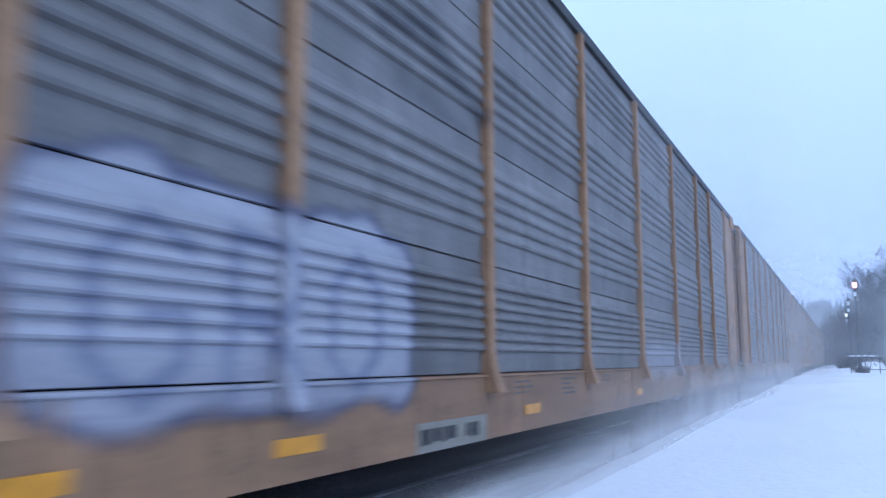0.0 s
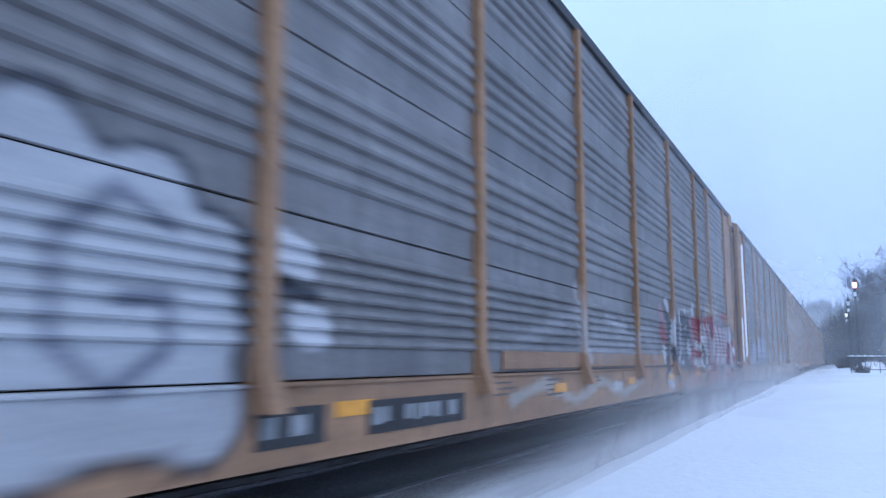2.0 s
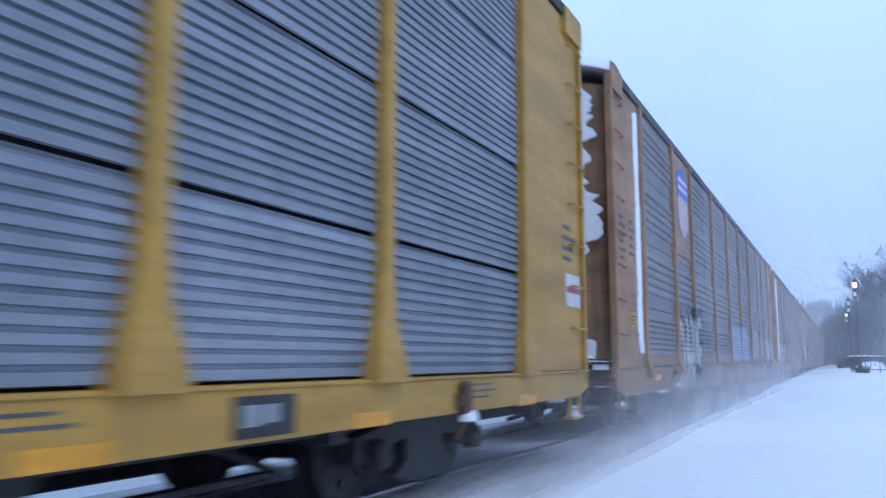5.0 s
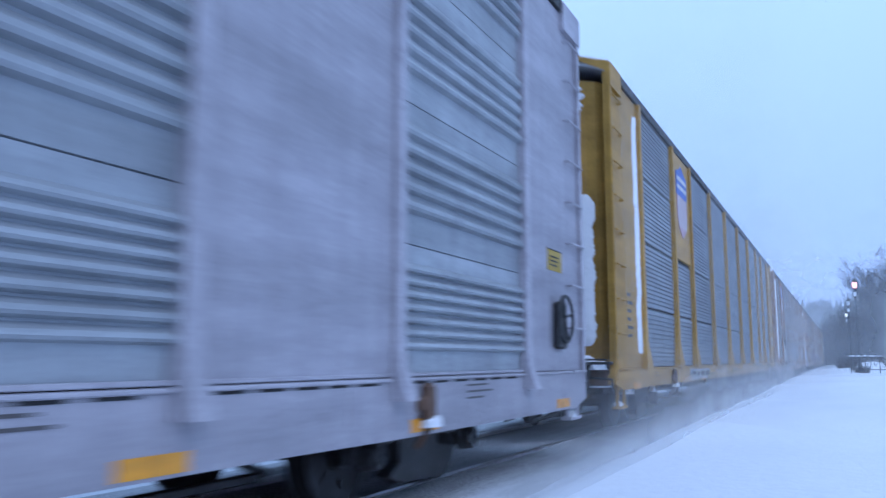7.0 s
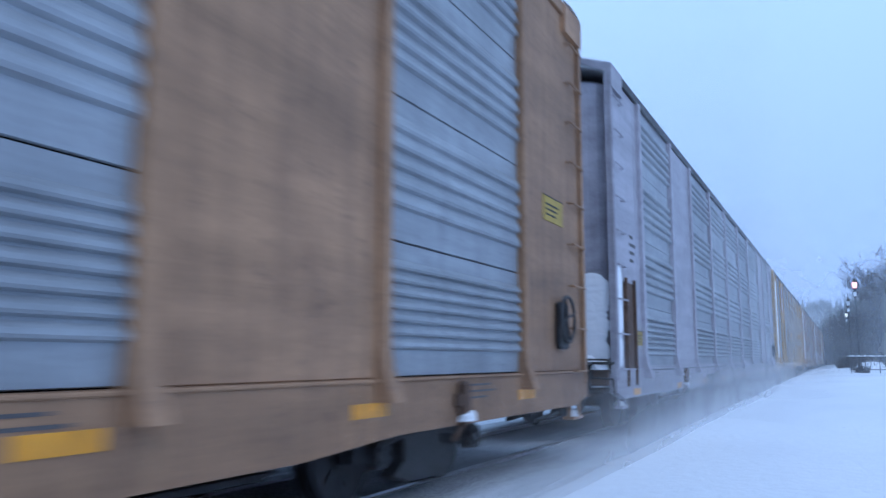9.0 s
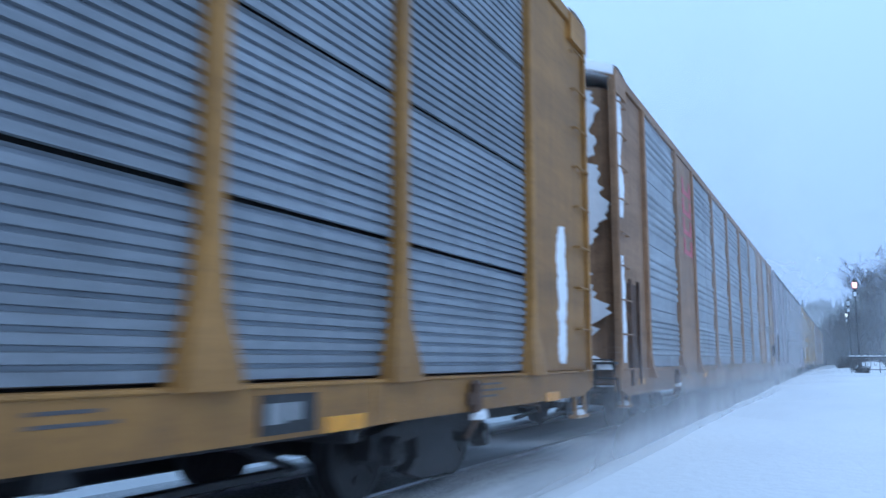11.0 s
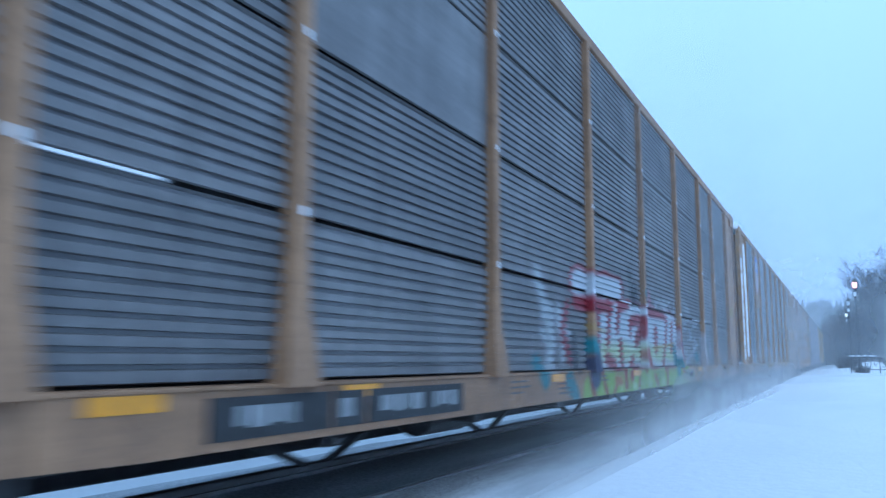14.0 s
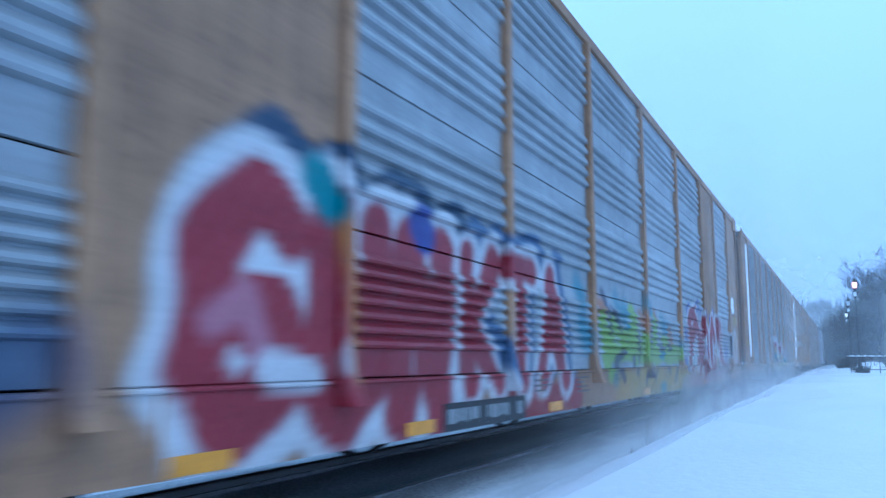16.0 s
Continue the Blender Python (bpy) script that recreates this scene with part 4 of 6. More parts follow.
art7 = Spray(0.4, 1.112)
ICE = (0.5, 0.53, 0.56)
art7.cloud(12.4, 17.8, 0.9, 1.95, ICE, 0.96, CRIMSON, 0.04, 9)
art7.stroke([(11.55, 1.97), (13.7, 2.06)], 0.21, CRIMSON).stroke([(11.6, 1.96), (13.65, 2.05)], 0.165, ICE).stroke([(11.55, 1.72), (13.2, 1.75)], 0.1, CRIMSON)
art7.stroke([(12.8, 1.12), (17.5, 1.1)], 0.13, (0.42, 0.48, 0.2), 0.75, 0.08).stroke([(11.95, 0.6), (18.5, 0.62)], 0.23, LIME)
for a, b, c, d, w in ((13.1, 1.78, 13.0, 1.25, 0.1), (12.55, 1.7, 12.5, 0.95, 0.09), (13.6, 1.78, 14.15, 1.86, 0.09), (13.6, 1.72, 13.5, 1.45, 0.08), (13.65, 1.25, 13.75, 0.6, 0.09), (14.25, 1.6, 15.0, 1.66, 0.09), (14.22, 1.58, 14.25, 1.38, 0.07), (15.05, 1.6, 14.6, 1.3, 0.12), (15.3, 1.5, 15.35, 1.25, 0.07), (15.5, 1.82, 16.9, 1.8, 0.08), (16.0, 1.5, 16.0, 1.2, 0.12), (16.92, 1.75, 16.8, 1.3, 0.08), (16.8, 1.3, 16.5, 0.85, 0.09), (12.95, 1.02, 13.3, 0.92, 0.12), (14.35, 1.0, 14.1, 0.75, 0.1), (15.0, 1.05, 15.05, 0.95, 0.15), (17.4, 1.7, 17.3, 1.2, 0.08), (12.5, 0.85, 12.75, 0.5, 0.06), (13.3, 0.7, 13.0, 0.45, 0.05), (14.6, 0.8, 14.5, 0.5, 0.06), (15.6, 0.75, 15.9, 0.55, 0.06), (16.7, 0.8, 16.6, 0.5, 0.06), (12.0, 0.8, 12.2, 0.45, 0.09)):
    art7.stroke([(a, b), (c, d)], w, CRIMSON, 0.95)
for a, b, c, d in ((13.3, 0.75, 13.5, 0.62), (14.2, 0.62, 14.4, 0.5), (15.2, 0.72, 15.3, 0.55), (16.2, 0.7, 16.35, 0.58), (17.3, 0.7, 17.4, 0.6)):
    art7.stroke([(a, b), (c, d)], 0.05, (0.4, 0.5, 0.3), 0.8)
art7.stroke([(12.05, 1.17), (12.3, 1.14)], 0.13, TEAL).stroke([(12.1, 0.92), (12.25, 0.76)], 0.2, (0.02, 0.03, 0.08)).stroke([(12.2, 1.66), (12.3, 1.5)], 0.08, COAL, 0.8).stroke([(14.45, 2.02), (14.65, 2.08)], 0.15, COAL, 0.9, 0.08).stroke([(14.28, 2.38), (14.32, 2.34)], 0.1, COAL, 0.6, 0.1).stroke([(15.05, 2.12), (15.12, 2.06)], 0.12, TEAL)
art7.stroke([(15.55, 2.12), (15.6, 1.95)], 0.09, PINK).stroke([(12.0, 1.44), (12.9, 1.4)], 0.025, BUTTER).stroke([(15.8, 1.2), (17.6, 1.3)], 0.025, BUTTER).stroke([(13.2, 0.72), (13.5, 0.68)], 0.08, ORANGE)
art7.stroke([(17.6, 1.15), (17.75, 0.7)], 0.14, TEAL).stroke([(17.95, 1.3), (18.1, 1.0)], 0.09, INDIGO).stroke([(18.15, 0.78), (18.3, 0.7)], 0.1, ORANGE).stroke([(18.5, 0.95), (18.6, 0.75)], 0.08, LIME)
scrawl = random.Random(77)
for k in range(46):
    y, z = scrawl.uniform(18.5, 20.1), scrawl.uniform(1.0, 1.9)
    art7.stroke([(y, z), (y + scrawl.uniform(0.05, 0.35), z + scrawl.uniform(-0.12, 0.08))], scrawl.uniform(0.012, 0.03), (0.42, 0.48, 0.55), 0.75)
for k in range(34):
    y, z = scrawl.uniform(16.0, 17.8) if k % 3 else scrawl.uniform(10.25, 11.3), scrawl.uniform(1.95, 2.2) if k % 3 else scrawl.uniform(0.95, 1.8)
    art7.stroke([(y, z), (y + scrawl.uniform(-0.1, 0.2), z + scrawl.uniform(-0.2, 0.05))], 0.025 if k % 3 else 0.05, ICE, 0.7)
art7.stroke([(10.3, 1.95), (10.75, 1.2), (10.6, 0.95)], 0.1, ICE, 0.8, 0.08).stroke([(11.3, 1.7), (11.1, 1.35), (11.35, 1.0)], 0.07, CRIMSON, 0.9).stroke([(10.25, 0.95), (10.4, 0.8)], 0.11, TEAL, 0.9).stroke([(11.15, 0.75), (11.4, 0.55)], 0.13, TEAL, 0.9).stroke([(10.8, 0.78), (10.95, 0.72)], 0.07, ORANGE).stroke([(11.5, 1.25), (11.55, 0.95)], 0.12, COAL, 0.8)
art7.stroke([(19.95, 1.08), (20.15, 1.04)], 0.1, TEAL).stroke([(19.75, 0.92), (19.95, 0.75)], 0.12, COAL, 0.7, 0.1).stroke([(20.66, 1.45), (20.7, 0.8)], 0.13, (0.42, 0.45, 0.5), 0.7, 0.1)
art7.stroke([(21.2, 1.75), (22.0, 1.3)], 0.25, (0.36, 0.42, 0.46), 0.4, 0.3).stroke([(18.7, 2.15), (19.2, 2.05)], 0.07, ICE, 0.5, 0.1).stroke([(3.4, 1.5), (3.7, 1.2)], 0.2, (0.4, 0.47, 0.5), 0.5, 0.1)

art8 = Spray(0.66, 1.112)
art8.stroke([(8.4, 0.55), (10.6, 0.6)], 0.2, CRIMSON, 0.9)
art8.word("GUN", 4.5, 7.44, 0.6, 2.0, 0.22, CRIMSON, CHALK, 0.15, (0.02, 0.05, 0.1), 0.15, 0.1)
art8.word("KTA", 7.53, 10.32, 0.8, 1.95, 0.15, CRIMSON, CHALK, 0.09, (0.05, 0.1, 0.2), 0.0, 0.0)
art8.stroke([(4.75, 1.2), (5.0, 1.35), (5.15, 1.0)], 0.09, PINK).stroke([(5.2, 0.95), (5.6, 0.9)], 0.1, CHALK).stroke([(5.9, 1.9), (6.0, 0.9)], 0.1, ORANGE).stroke([(5.6, 2.15), (5.7, 2.05)], 0.15, TEAL).stroke([(6.9, 2.1), (7.0, 2.0)], 0.15, INDIGO)
art8.stroke([(2.0, 1.9), (3.3, 1.75)], 0.06, COAL, 0.6).stroke([(2.0, 1.5), (3.5, 1.4)], 0.08, COAL, 0.5).stroke([(2.6, 1.0), (3.6, 0.95)], 0.16, TEAL, 0.45, 0.15).stroke([(3.3, 0.62), (3.8, 1.0)], 0.2, (0.03, 0.05, 0.13), 0.75, 0.1).stroke([(2.0, 0.5), (3.2, 0.55)], 0.15, SILVER, 0.8)
art8.stroke([(12.45, 0.6), (17.3, 0.6)], 0.24, BUTTER, 0.9)
OCEAN = (0.015, 0.2, 0.27)
for a, b, w in ((10.8, 1.95, 0.14), (10.9, 1.4, 0.2), (12.55, 1.9, 0.14), (13.0, 1.68, 0.22), (13.2, 1.5, 0.16), (14.3, 1.95, 0.12), (14.75, 1.85, 0.14), (15.6, 1.64, 0.18), (16.0, 1.62, 0.1), (17.1, 1.3, 0.1), (12.2, 0.82, 0.12)):
    art8.stroke([(a, b), (a + 0.15, b - 0.12)], w, OCEAN, 0.8, 0.12)
art8.stroke([(11.7, 1.72), (11.85, 1.68)], 0.17, ORANGE, 0.9, 0.06).stroke([(11.8, 1.5), (12.1, 0.85)], 0.19, LIME).stroke([(12.35, 1.45), (12.1, 1.1)], 0.24, LIME).stroke([(12.0, 1.12), (17.0, 1.06)], 0.15, LIME).stroke([(12.7, 1.35), (13.3, 1.25)], 0.18, LIME)
art8.stroke([(13.45, 1.68), (13.65, 1.1)], 0.22, LIME).stroke([(14.1, 1.35), (14.4, 1.15)], 0.15, LIME).stroke([(15.0, 1.68), (14.85, 1.1)], 0.16, LIME).stroke([(15.5, 1.38), (15.95, 1.3)], 0.1, LIME).stroke([(16.3, 1.2), (17.05, 1.18)], 0.1, LIME)
art8.stroke([(13.95, 1.68), (14.55, 1.58)], 0.15, ORANGE, 0.85, 0.08).stroke([(16.15, 1.52), (16.3, 1.38)], 0.13, ORANGE, 0.85).stroke([(15.05, 1.85), (15.1, 1.75)], 0.09, ORANGE, 0.8)
for line, w in (([(11.85, 1.95), (12.05, 1.82), (12.2, 1.4)], 0.06), ([(12.3, 1.72), (12.55, 1.6), (12.72, 1.45)], 0.07), ([(12.95, 1.1), (12.6, 1.02), (12.5, 0.92), (12.8, 0.72)], 0.08), ([(13.78, 1.38), (13.88, 1.0)], 0.07), ([(13.55, 1.0), (13.6, 0.8)], 0.09), ([(14.62, 1.5), (14.58, 1.15)], 0.06), ([(15.3, 1.22), (15.7, 1.16)], 0.07), ([(16.0, 1.25), (16.25, 1.2)], 0.06), ([(14.3, 0.88), (14.15, 0.62)], 0.06), ([(15.0, 0.82), (14.8, 0.65)], 0.05), ([(16.75, 0.85), (16.5, 0.6)], 0.06), ([(15.9, 0.85), (16.1, 0.75)], 0.05)):
    art8.stroke(line, w, (0.035, 0.035, 0.075), 0.92)
art8.stroke([(12.4, 1.3), (12.6, 1.26)], 0.06, (0.35, 0.42, 0.36), 0.8).stroke([(13.0, 1.62), (13.3, 1.58)], 0.03, CHALK, 0.8).stroke([(15.4, 1.1), (15.7, 1.04)], 0.07, OCEAN).stroke([(15.3, 0.5), (15.6, 0.5)], 0.09, OCEAN, 0.8).stroke([(12.2, 0.5), (13.0, 0.5)], 0.07, ORANGE, 0.5, 0.15)
for a, b in ((17.85, 1.6), (17.9, 0.95), (18.2, 2.15), (19.35, 2.28), (19.88, 2.12), (20.45, 2.2), (21.0, 2.05), (21.55, 2.22), (22.5, 2.02), (22.55, 1.7), (23.65, 1.35), (23.75, 1.1)):
    art8.stroke([(a, b), (a + 0.05, b - 0.12)], 0.12, (0.035, 0.06, 0.3), 0.9)
LOOPS = [[(18.35, 0.62), (18.4, 1.1), (18.3, 1.6), (18.55, 1.98), (18.95, 2.02), (19.3, 1.75), (19.42, 1.2), (19.35, 0.62)], [(18.6, 1.55), (18.95, 1.7)], [(20.1, 1.9), (19.85, 1.55), (19.8, 1.0), (20.05, 0.62), (20.4, 0.68), (20.58, 1.05), (20.5, 1.6), (20.1, 1.9)], [(21.65, 1.5), (21.35, 1.95), (21.12, 1.5), (21.1, 0.95), (21.35, 0.62), (21.6, 0.95)], [(22.08, 1.95), (22.25, 1.3), (22.25, 0.62)], [(22.9, 1.9), (22.65, 1.3), (22.95, 1.0), (23.75, 0.62)], [(23.0, 0.7), (23.6, 0.5)]]
for line in LOOPS:
    art8.stroke(line, 0.3, CHALK)
for line in LOOPS:
    art8.stroke(line, 0.19, CRIMSON)
art8.stroke([(18.7, 1.0), (18.85, 1.35), (19.05, 1.3), (18.95, 0.8)], 0.07, CHALK).stroke([(20.15, 1.4), (20.25, 1.05)], 0.1, CHALK).stroke([(20.12, 1.3), (20.16, 1.1)], 0.05, INDIGO).stroke([(21.4, 1.3), (21.45, 1.0)], 0.09, CHALK).stroke([(21.38, 1.25), (21.4, 1.1)], 0.04, INDIGO).stroke([(22.55, 0.95), (22.75, 0.9)], 0.1, CHALK).stroke([(22.9, 1.45), (23.0, 1.35)], 0.07, CHALK).stroke([(20.85, 0.9), (21.0, 0.45)], 0.07, CHALK).stroke([(23.9, 0.9), (23.85, 0.5)], 0.09, CRIMSON, 0.9)
art8.stroke([(18.1, 0.52), (20.6, 0.5)], 0.12, CRIMSON, 0.85)
art8.word("PES", 24.0, 25.4, 1.15, 1.65, 0.06, COAL, CHALK, 0.06).stroke([(25.6, 1.0), (25.6, 1.8), (26.1, 1.85), (26.15, 1.0), (25.6, 1.0)], 0.09, CHALK, 0.8, 0.1)

GREY_WORDS = "grey ribbed steel autorack car with faded tan posts"


# ---------------------------------------------------------------- fittings of single cars
def slab(car, name, y0, y1, z0, z1, x, mat, thick=0.03, rag=0.25, seed=1, plane="side"):
    """A ragged crust, on the car's side (along y) or on its trailing end (along x)."""
    bm = bmesh.new()
    n = 72
    left, right = [], []
    w = y1 - y0
    def bite(z, f):
        """How far the crust reaches to one side at a height, 0 to 1: broad lobes, torn finer and finer."""
        p = Vector((seed * f, z, f))
        return 0.8 + 0.9 * rag * (1.3 * noise.noise(p * 0.9) + 0.9 * noise.noise(p * 2.7) + 0.7 * noise.noise(p * 8.0) + 0.5 * noise.noise(p * 21.0))
    for k in range(n + 1):
        u = k / n
        z = z0 + (z1 - z0) * u
        ends = min(1.0, (u + 0.004) / 0.05, (1 - u + 0.004) / 0.12) ** 0.4
        a, b = (max(0.03, min(1.1, bite(z, f) * ends)) for f in (5.3, 2.7))
        left.append((y0 + 0.5 * w * (1 - a), z))
        right.append((y1 - 0.5 * w * (1 - b), z))
    for k in range(n):
        quad = [left[k], right[k], right[k + 1], left[k + 1]]
        pts = quad
        mid = [((quad[0][0] + quad[1][0]) / 2, quad[0][1]), ((quad[2][0] + quad[3][0]) / 2, quad[2][1])]
        if plane == "side":
            v = [bm.verts.new((x, p, z)) for p, z in pts] + [bm.verts.new((x + thick, p, z)) for p, z in mid]
            bm.faces.new((v[0], v[4], v[5], v[3]))
            bm.faces.new((v[4], v[1], v[2], v[5]))
        else:
            v = [bm.verts.new((p, x, z)) for p, z in pts] + [bm.verts.new((p, x - thick, z)) for p, z in mid]
            bm.faces.new((v[0], v[4], v[5], v[3]))
            bm.faces.new((v[4], v[1], v[2], v[5]))
    bmesh.ops.remove_doubles(bm, verts=bm.verts[:], dist=0.0005)
    bmesh.ops.recalc_face_normals(bm, faces=bm.faces[:])
    part(name, bm, mat, car, "caked blown snow", True)


def snow_strip(z_top=5.0, y=1.56):
    """Snow packed in the slot between the end plate and the first post."""
    def make(car):
        k = len(car.children) * 0.37
        slab(car, "snow_strip", y + 0.08, y + 0.4, 1.1, z_top * 0.4, HALF - 0.06, SNOW, 0.05, 0.5, z_top + k)
        slab(car, "snow_strip", y + 0.1, y + 0.38, z_top * 0.395, z_top * 0.7, HALF - 0.06, SNOW, 0.05, 0.45, z_top + 3 + k)
        slab(car, "snow_strip", y + 0.06, y + 0.4, z_top * 0.69, z_top, HALF - 0.06, SNOW, 0.05, 0.4, z_top + 5 + k)
    return make


def slab_at(y0, y1, z0, z1):
    """Snow caked on a side plate."""
    return lambda car: slab(car, "snow_crust", y0, y1, z0, z1, HALF - 0.058, SNOW, 0.04, 0.55, y0 + z1)


def end_snow(*spans):
    """Snow caked on the trailing end doors: (x0, x1, z0, z1) each."""
    def make(car):
        for k, (x0, x1, z0, z1) in enumerate(spans):
            slab(car, "snow_crust", x0, x1, z0, z1, DOOR_Y, SNOW, 0.05, 0.5, k * 3 + x0, "end")
    return make


def shield(car):
    """A road badge as plain shapes: a blue head with white bars over a pale red field."""
    x = PANEL_X + 0.03
    y0, y1 = 5.66, 6.86
    bm = bmesh.new()
    prism(bm, [(y0, 4.5), (y0 + 0.03, 4.0), (y0 + 0.2, 3.77), (6.26, 3.6), (y1 - 0.2, 3.77), (y1 - 0.03, 4.0), (y1, 4.5)], x, x + 0.012)
    badge = part("badge", bm, plain_once("pale_red_enamel", (0.5, 0.33, 0.36)), car, "faded red and blue shield badge")
    bm = bmesh.new()
    prism(bm, [(y0, 4.505), (y1, 4.505), (y1 + 0.03, 5.0), (6.56, 5.08), (6.26, 5.2), (5.96, 5.08), (y0 - 0.03, 5.0)], x, x + 0.013)
    part("badge_head", bm, BLUE, badge)
    white = plain_once("badge_white", (0.6, 0.6, 0.62))
    for z in (4.65, 4.83):
        bm = bmesh.new()
        box(bm, x + 0.014, x + 0.018, y0 + 0.06, y1 - 0.06, z, z + 0.09)
        part("badge_bar", bm, white, badge)
    for k in range(4):
        bm = bmesh.new()
        box(bm, x + 0.0125, x + 0.016, y0 + 0.15 + k * 0.27, y0 + 0.24 + k * 0.27, 3.83, 4.48)
        part("badge_stripe", bm, white, badge)


def slotted_ledge(car):
    """A pale ledge below the panels with a row of drain slots, their shade painted as near-black plates."""
    for a, b in zip(PALE_POSTS, PALE_POSTS[1:]):
        bm = bmesh.new()
        box(bm, PANEL_X, HALF - 0.02, a + 0.09, b - 0.09, 0.872, 0.9, 0.006)
        part("ledge", bm, WHITE, car)
        n = int((b - a) / 0.4)
        for k in range(n):
            bm = bmesh.new()
            y = a + 0.2 + k * (b - a - 0.4) / n
            box(bm, HALF - 0.0295, HALF - 0.026, y, y + 0.27, 0.815, 0.855)
            part("drain_slot", bm, SHADE_BLACK, car)


def red_mark(car):
    """A tall red railway mark, as bars."""
    bm = bmesh.new()
    x = PANEL_X + 0.031
    for k in range(4):
        z = 3.3 + k * 0.45
        box(bm, x, x + 0.006, 6.05, 7.1, z, z + 0.11)
        box(bm, x, x + 0.006, 6.05, 6.25, z + 0.11, z + 0.36)
        box(bm, x, x + 0.006, 6.9, 7.1, z + 0.11, z + 0.36)
    part("railway_mark", bm, RED, car, "faded red lettering bars")


def caution(y=1.05, z=1.52, w=0.5, h=0.24):
    """A yellow notice with two unreadable dark lines."""
    def make(car):
        bm = bmesh.new()
        box(bm, HALF - 0.06, HALF - 0.05, y, y + w, z, z + h)
        sign = part("notice", bm, plain_once("notice_yellow", (0.42, 0.28, 0.04)), car, "yellow notice plate")
        for a, b, c, d in [(0.07, w * (0.55 + 0.35 * k), h * k, h * (k + 0.07)) for k in (0.22, 0.42, 0.62)] + [(0, w, h - 0.012, h)]:
            bm = bmesh.new()
            box(bm, HALF - 0.05, HALF - 0.046, y + a, y + b, z + c, z + d)
            part("notice_line", bm, BLACK, sign)
    return make


def data_lines(y=1.0, z=3.0, n=6, w=0.35, ink=None):
    """Small stencilled data, as bars."""
    def make(car):
        for k in range(n):
            bm = bmesh.new()
            ww = w * (0.6 + 0.4 * ((k * 5) % 3) / 2)
            box(bm, HALF - 0.06, HALF - 0.054, y, y + ww, z - k * 0.13, z - k * 0.13 + 0.05)
            part("stencil_line", bm, ink or plain_once("faded_stencil", (0.09, 0.08, 0.08)), car, "stencilled data line")
    return make


def coupler_snow(car):
    """Snow heaped on the trailing platform, steps and coupler."""
    rnd = random.Random(int(car.name[-3:]) if car.name[-3:].isdigit() else 7)
    me = cached("clump", lambda: snow_clump_mesh(2))
    for x, y, z, a, b, c in ((0.9, -0.1, 0.98, 0.4, 0.12, 0.08), (0.0, -0.35, 0.87, 0.2, 0.25, 0.07), (HALF - 0.12, 0.5, 0.33, 0.08, 0.2, 0.05), (1.2, 0.25, 0.62, 0.2, 0.22, 0.1), (0.5, -0.1, 0.7, 0.25, 0.1, 0.06), (1.25, 2.3, 0.66, 0.12, 0.35, 0.06), (1.0, 3.3, 0.74, 0.1, 0.5, 0.05), (1.1, 4.3, 0.6, 0.1, 0.25, 0.05), (HALF - 0.15, 1.1, 0.5, 0.1, 0.16, 0.12), (1.0, CAR_L + 0.05, 0.98, 0.35, 0.1, 0.07), (1.2, CAR_L - 0.5, 0.5, 0.12, 0.2, 0.1), (0.98, 0.75, 0.7, 0.25, 0.3, 0.06), (1.3, -0.12, 0.88, 0.14, 0.1, 0.1), (0.6, 0.1, 0.5, 0.16, 0.3, 0.05), (1.15, 2.4, 0.45, 0.06, 0.22, 0.1), (1.15, 4.2, 0.42, 0.06, 0.2, 0.09), (0.98, CAR_L - 0.7, 0.7, 0.2, 0.28, 0.06), (1.12, CAR_L - 3.4, 0.7, 0.06, 0.4, 0.05), (HALF - 0.09, CAR_L - 0.5, 0.33, 0.07, 0.19, 0.05)):
        ob = share("snow_clump", me, car, (x, y, z), "clinging snow")
        ob.scale = (a, b, c)
        ob.rotation_euler = (0, 0, rnd.random() * 0.6)


def slot_snow(*spots):
    """Daylight through the slots between panels, drawn as white strips: (y0, y1, z) each; snow on the posts beside
    them.
    """
    def make(car):
        for y0, y1, z in spots:
            bm = bmesh.new()
            box(bm, PANEL_X - 0.05, PANEL_X - 0.004, y0, y1, z - 0.011, z + 0.009, 0.004)
            part("slot_snow", bm, SNOW, car, "white strip for daylight showing through a slot")
        for y in (5.41, 7.36, 10.51, 13.89, 17.07, 20.32, 23.48, 25.58):
            for z in ROWS[1:4]:
                slab(car, "snow_dab", y - 0.045, y + 0.03, z - 0.025, z + 0.035, HALF + 0.012, SNOW, 0.012, 0.5, y + z)
    return make


def brake_box(y=24.6):
    """Hand-brake gear and a snow-topped bracket low on the side."""
    def make(car):
        bm = bmesh.new()
        box(bm, HALF - 0.03, HALF + 0.06, y, y + 0.14, 0.52, 0.82, 0.03)
        box(bm, HALF - 0.03, HALF + 0.03, y - 0.06, y + 0.2, 0.6, 0.72, 0.02)
        tube(bm, (HALF + 0.02, y + 0.1, 0.5), (HALF - 0.1, y + 0.1, 0.32), 0.03, n=8)
        part("jacking_bracket", bm, RUSTY, car, "rusty brown bracket")
        ob = share("snow_clump", cached("clump", lambda: snow_clump_mesh(2)), car, (HALF + 0.03, y + 0.11, 0.5), "clinging snow")
        ob.scale = (0.07, 0.14, 0.07)
    return make


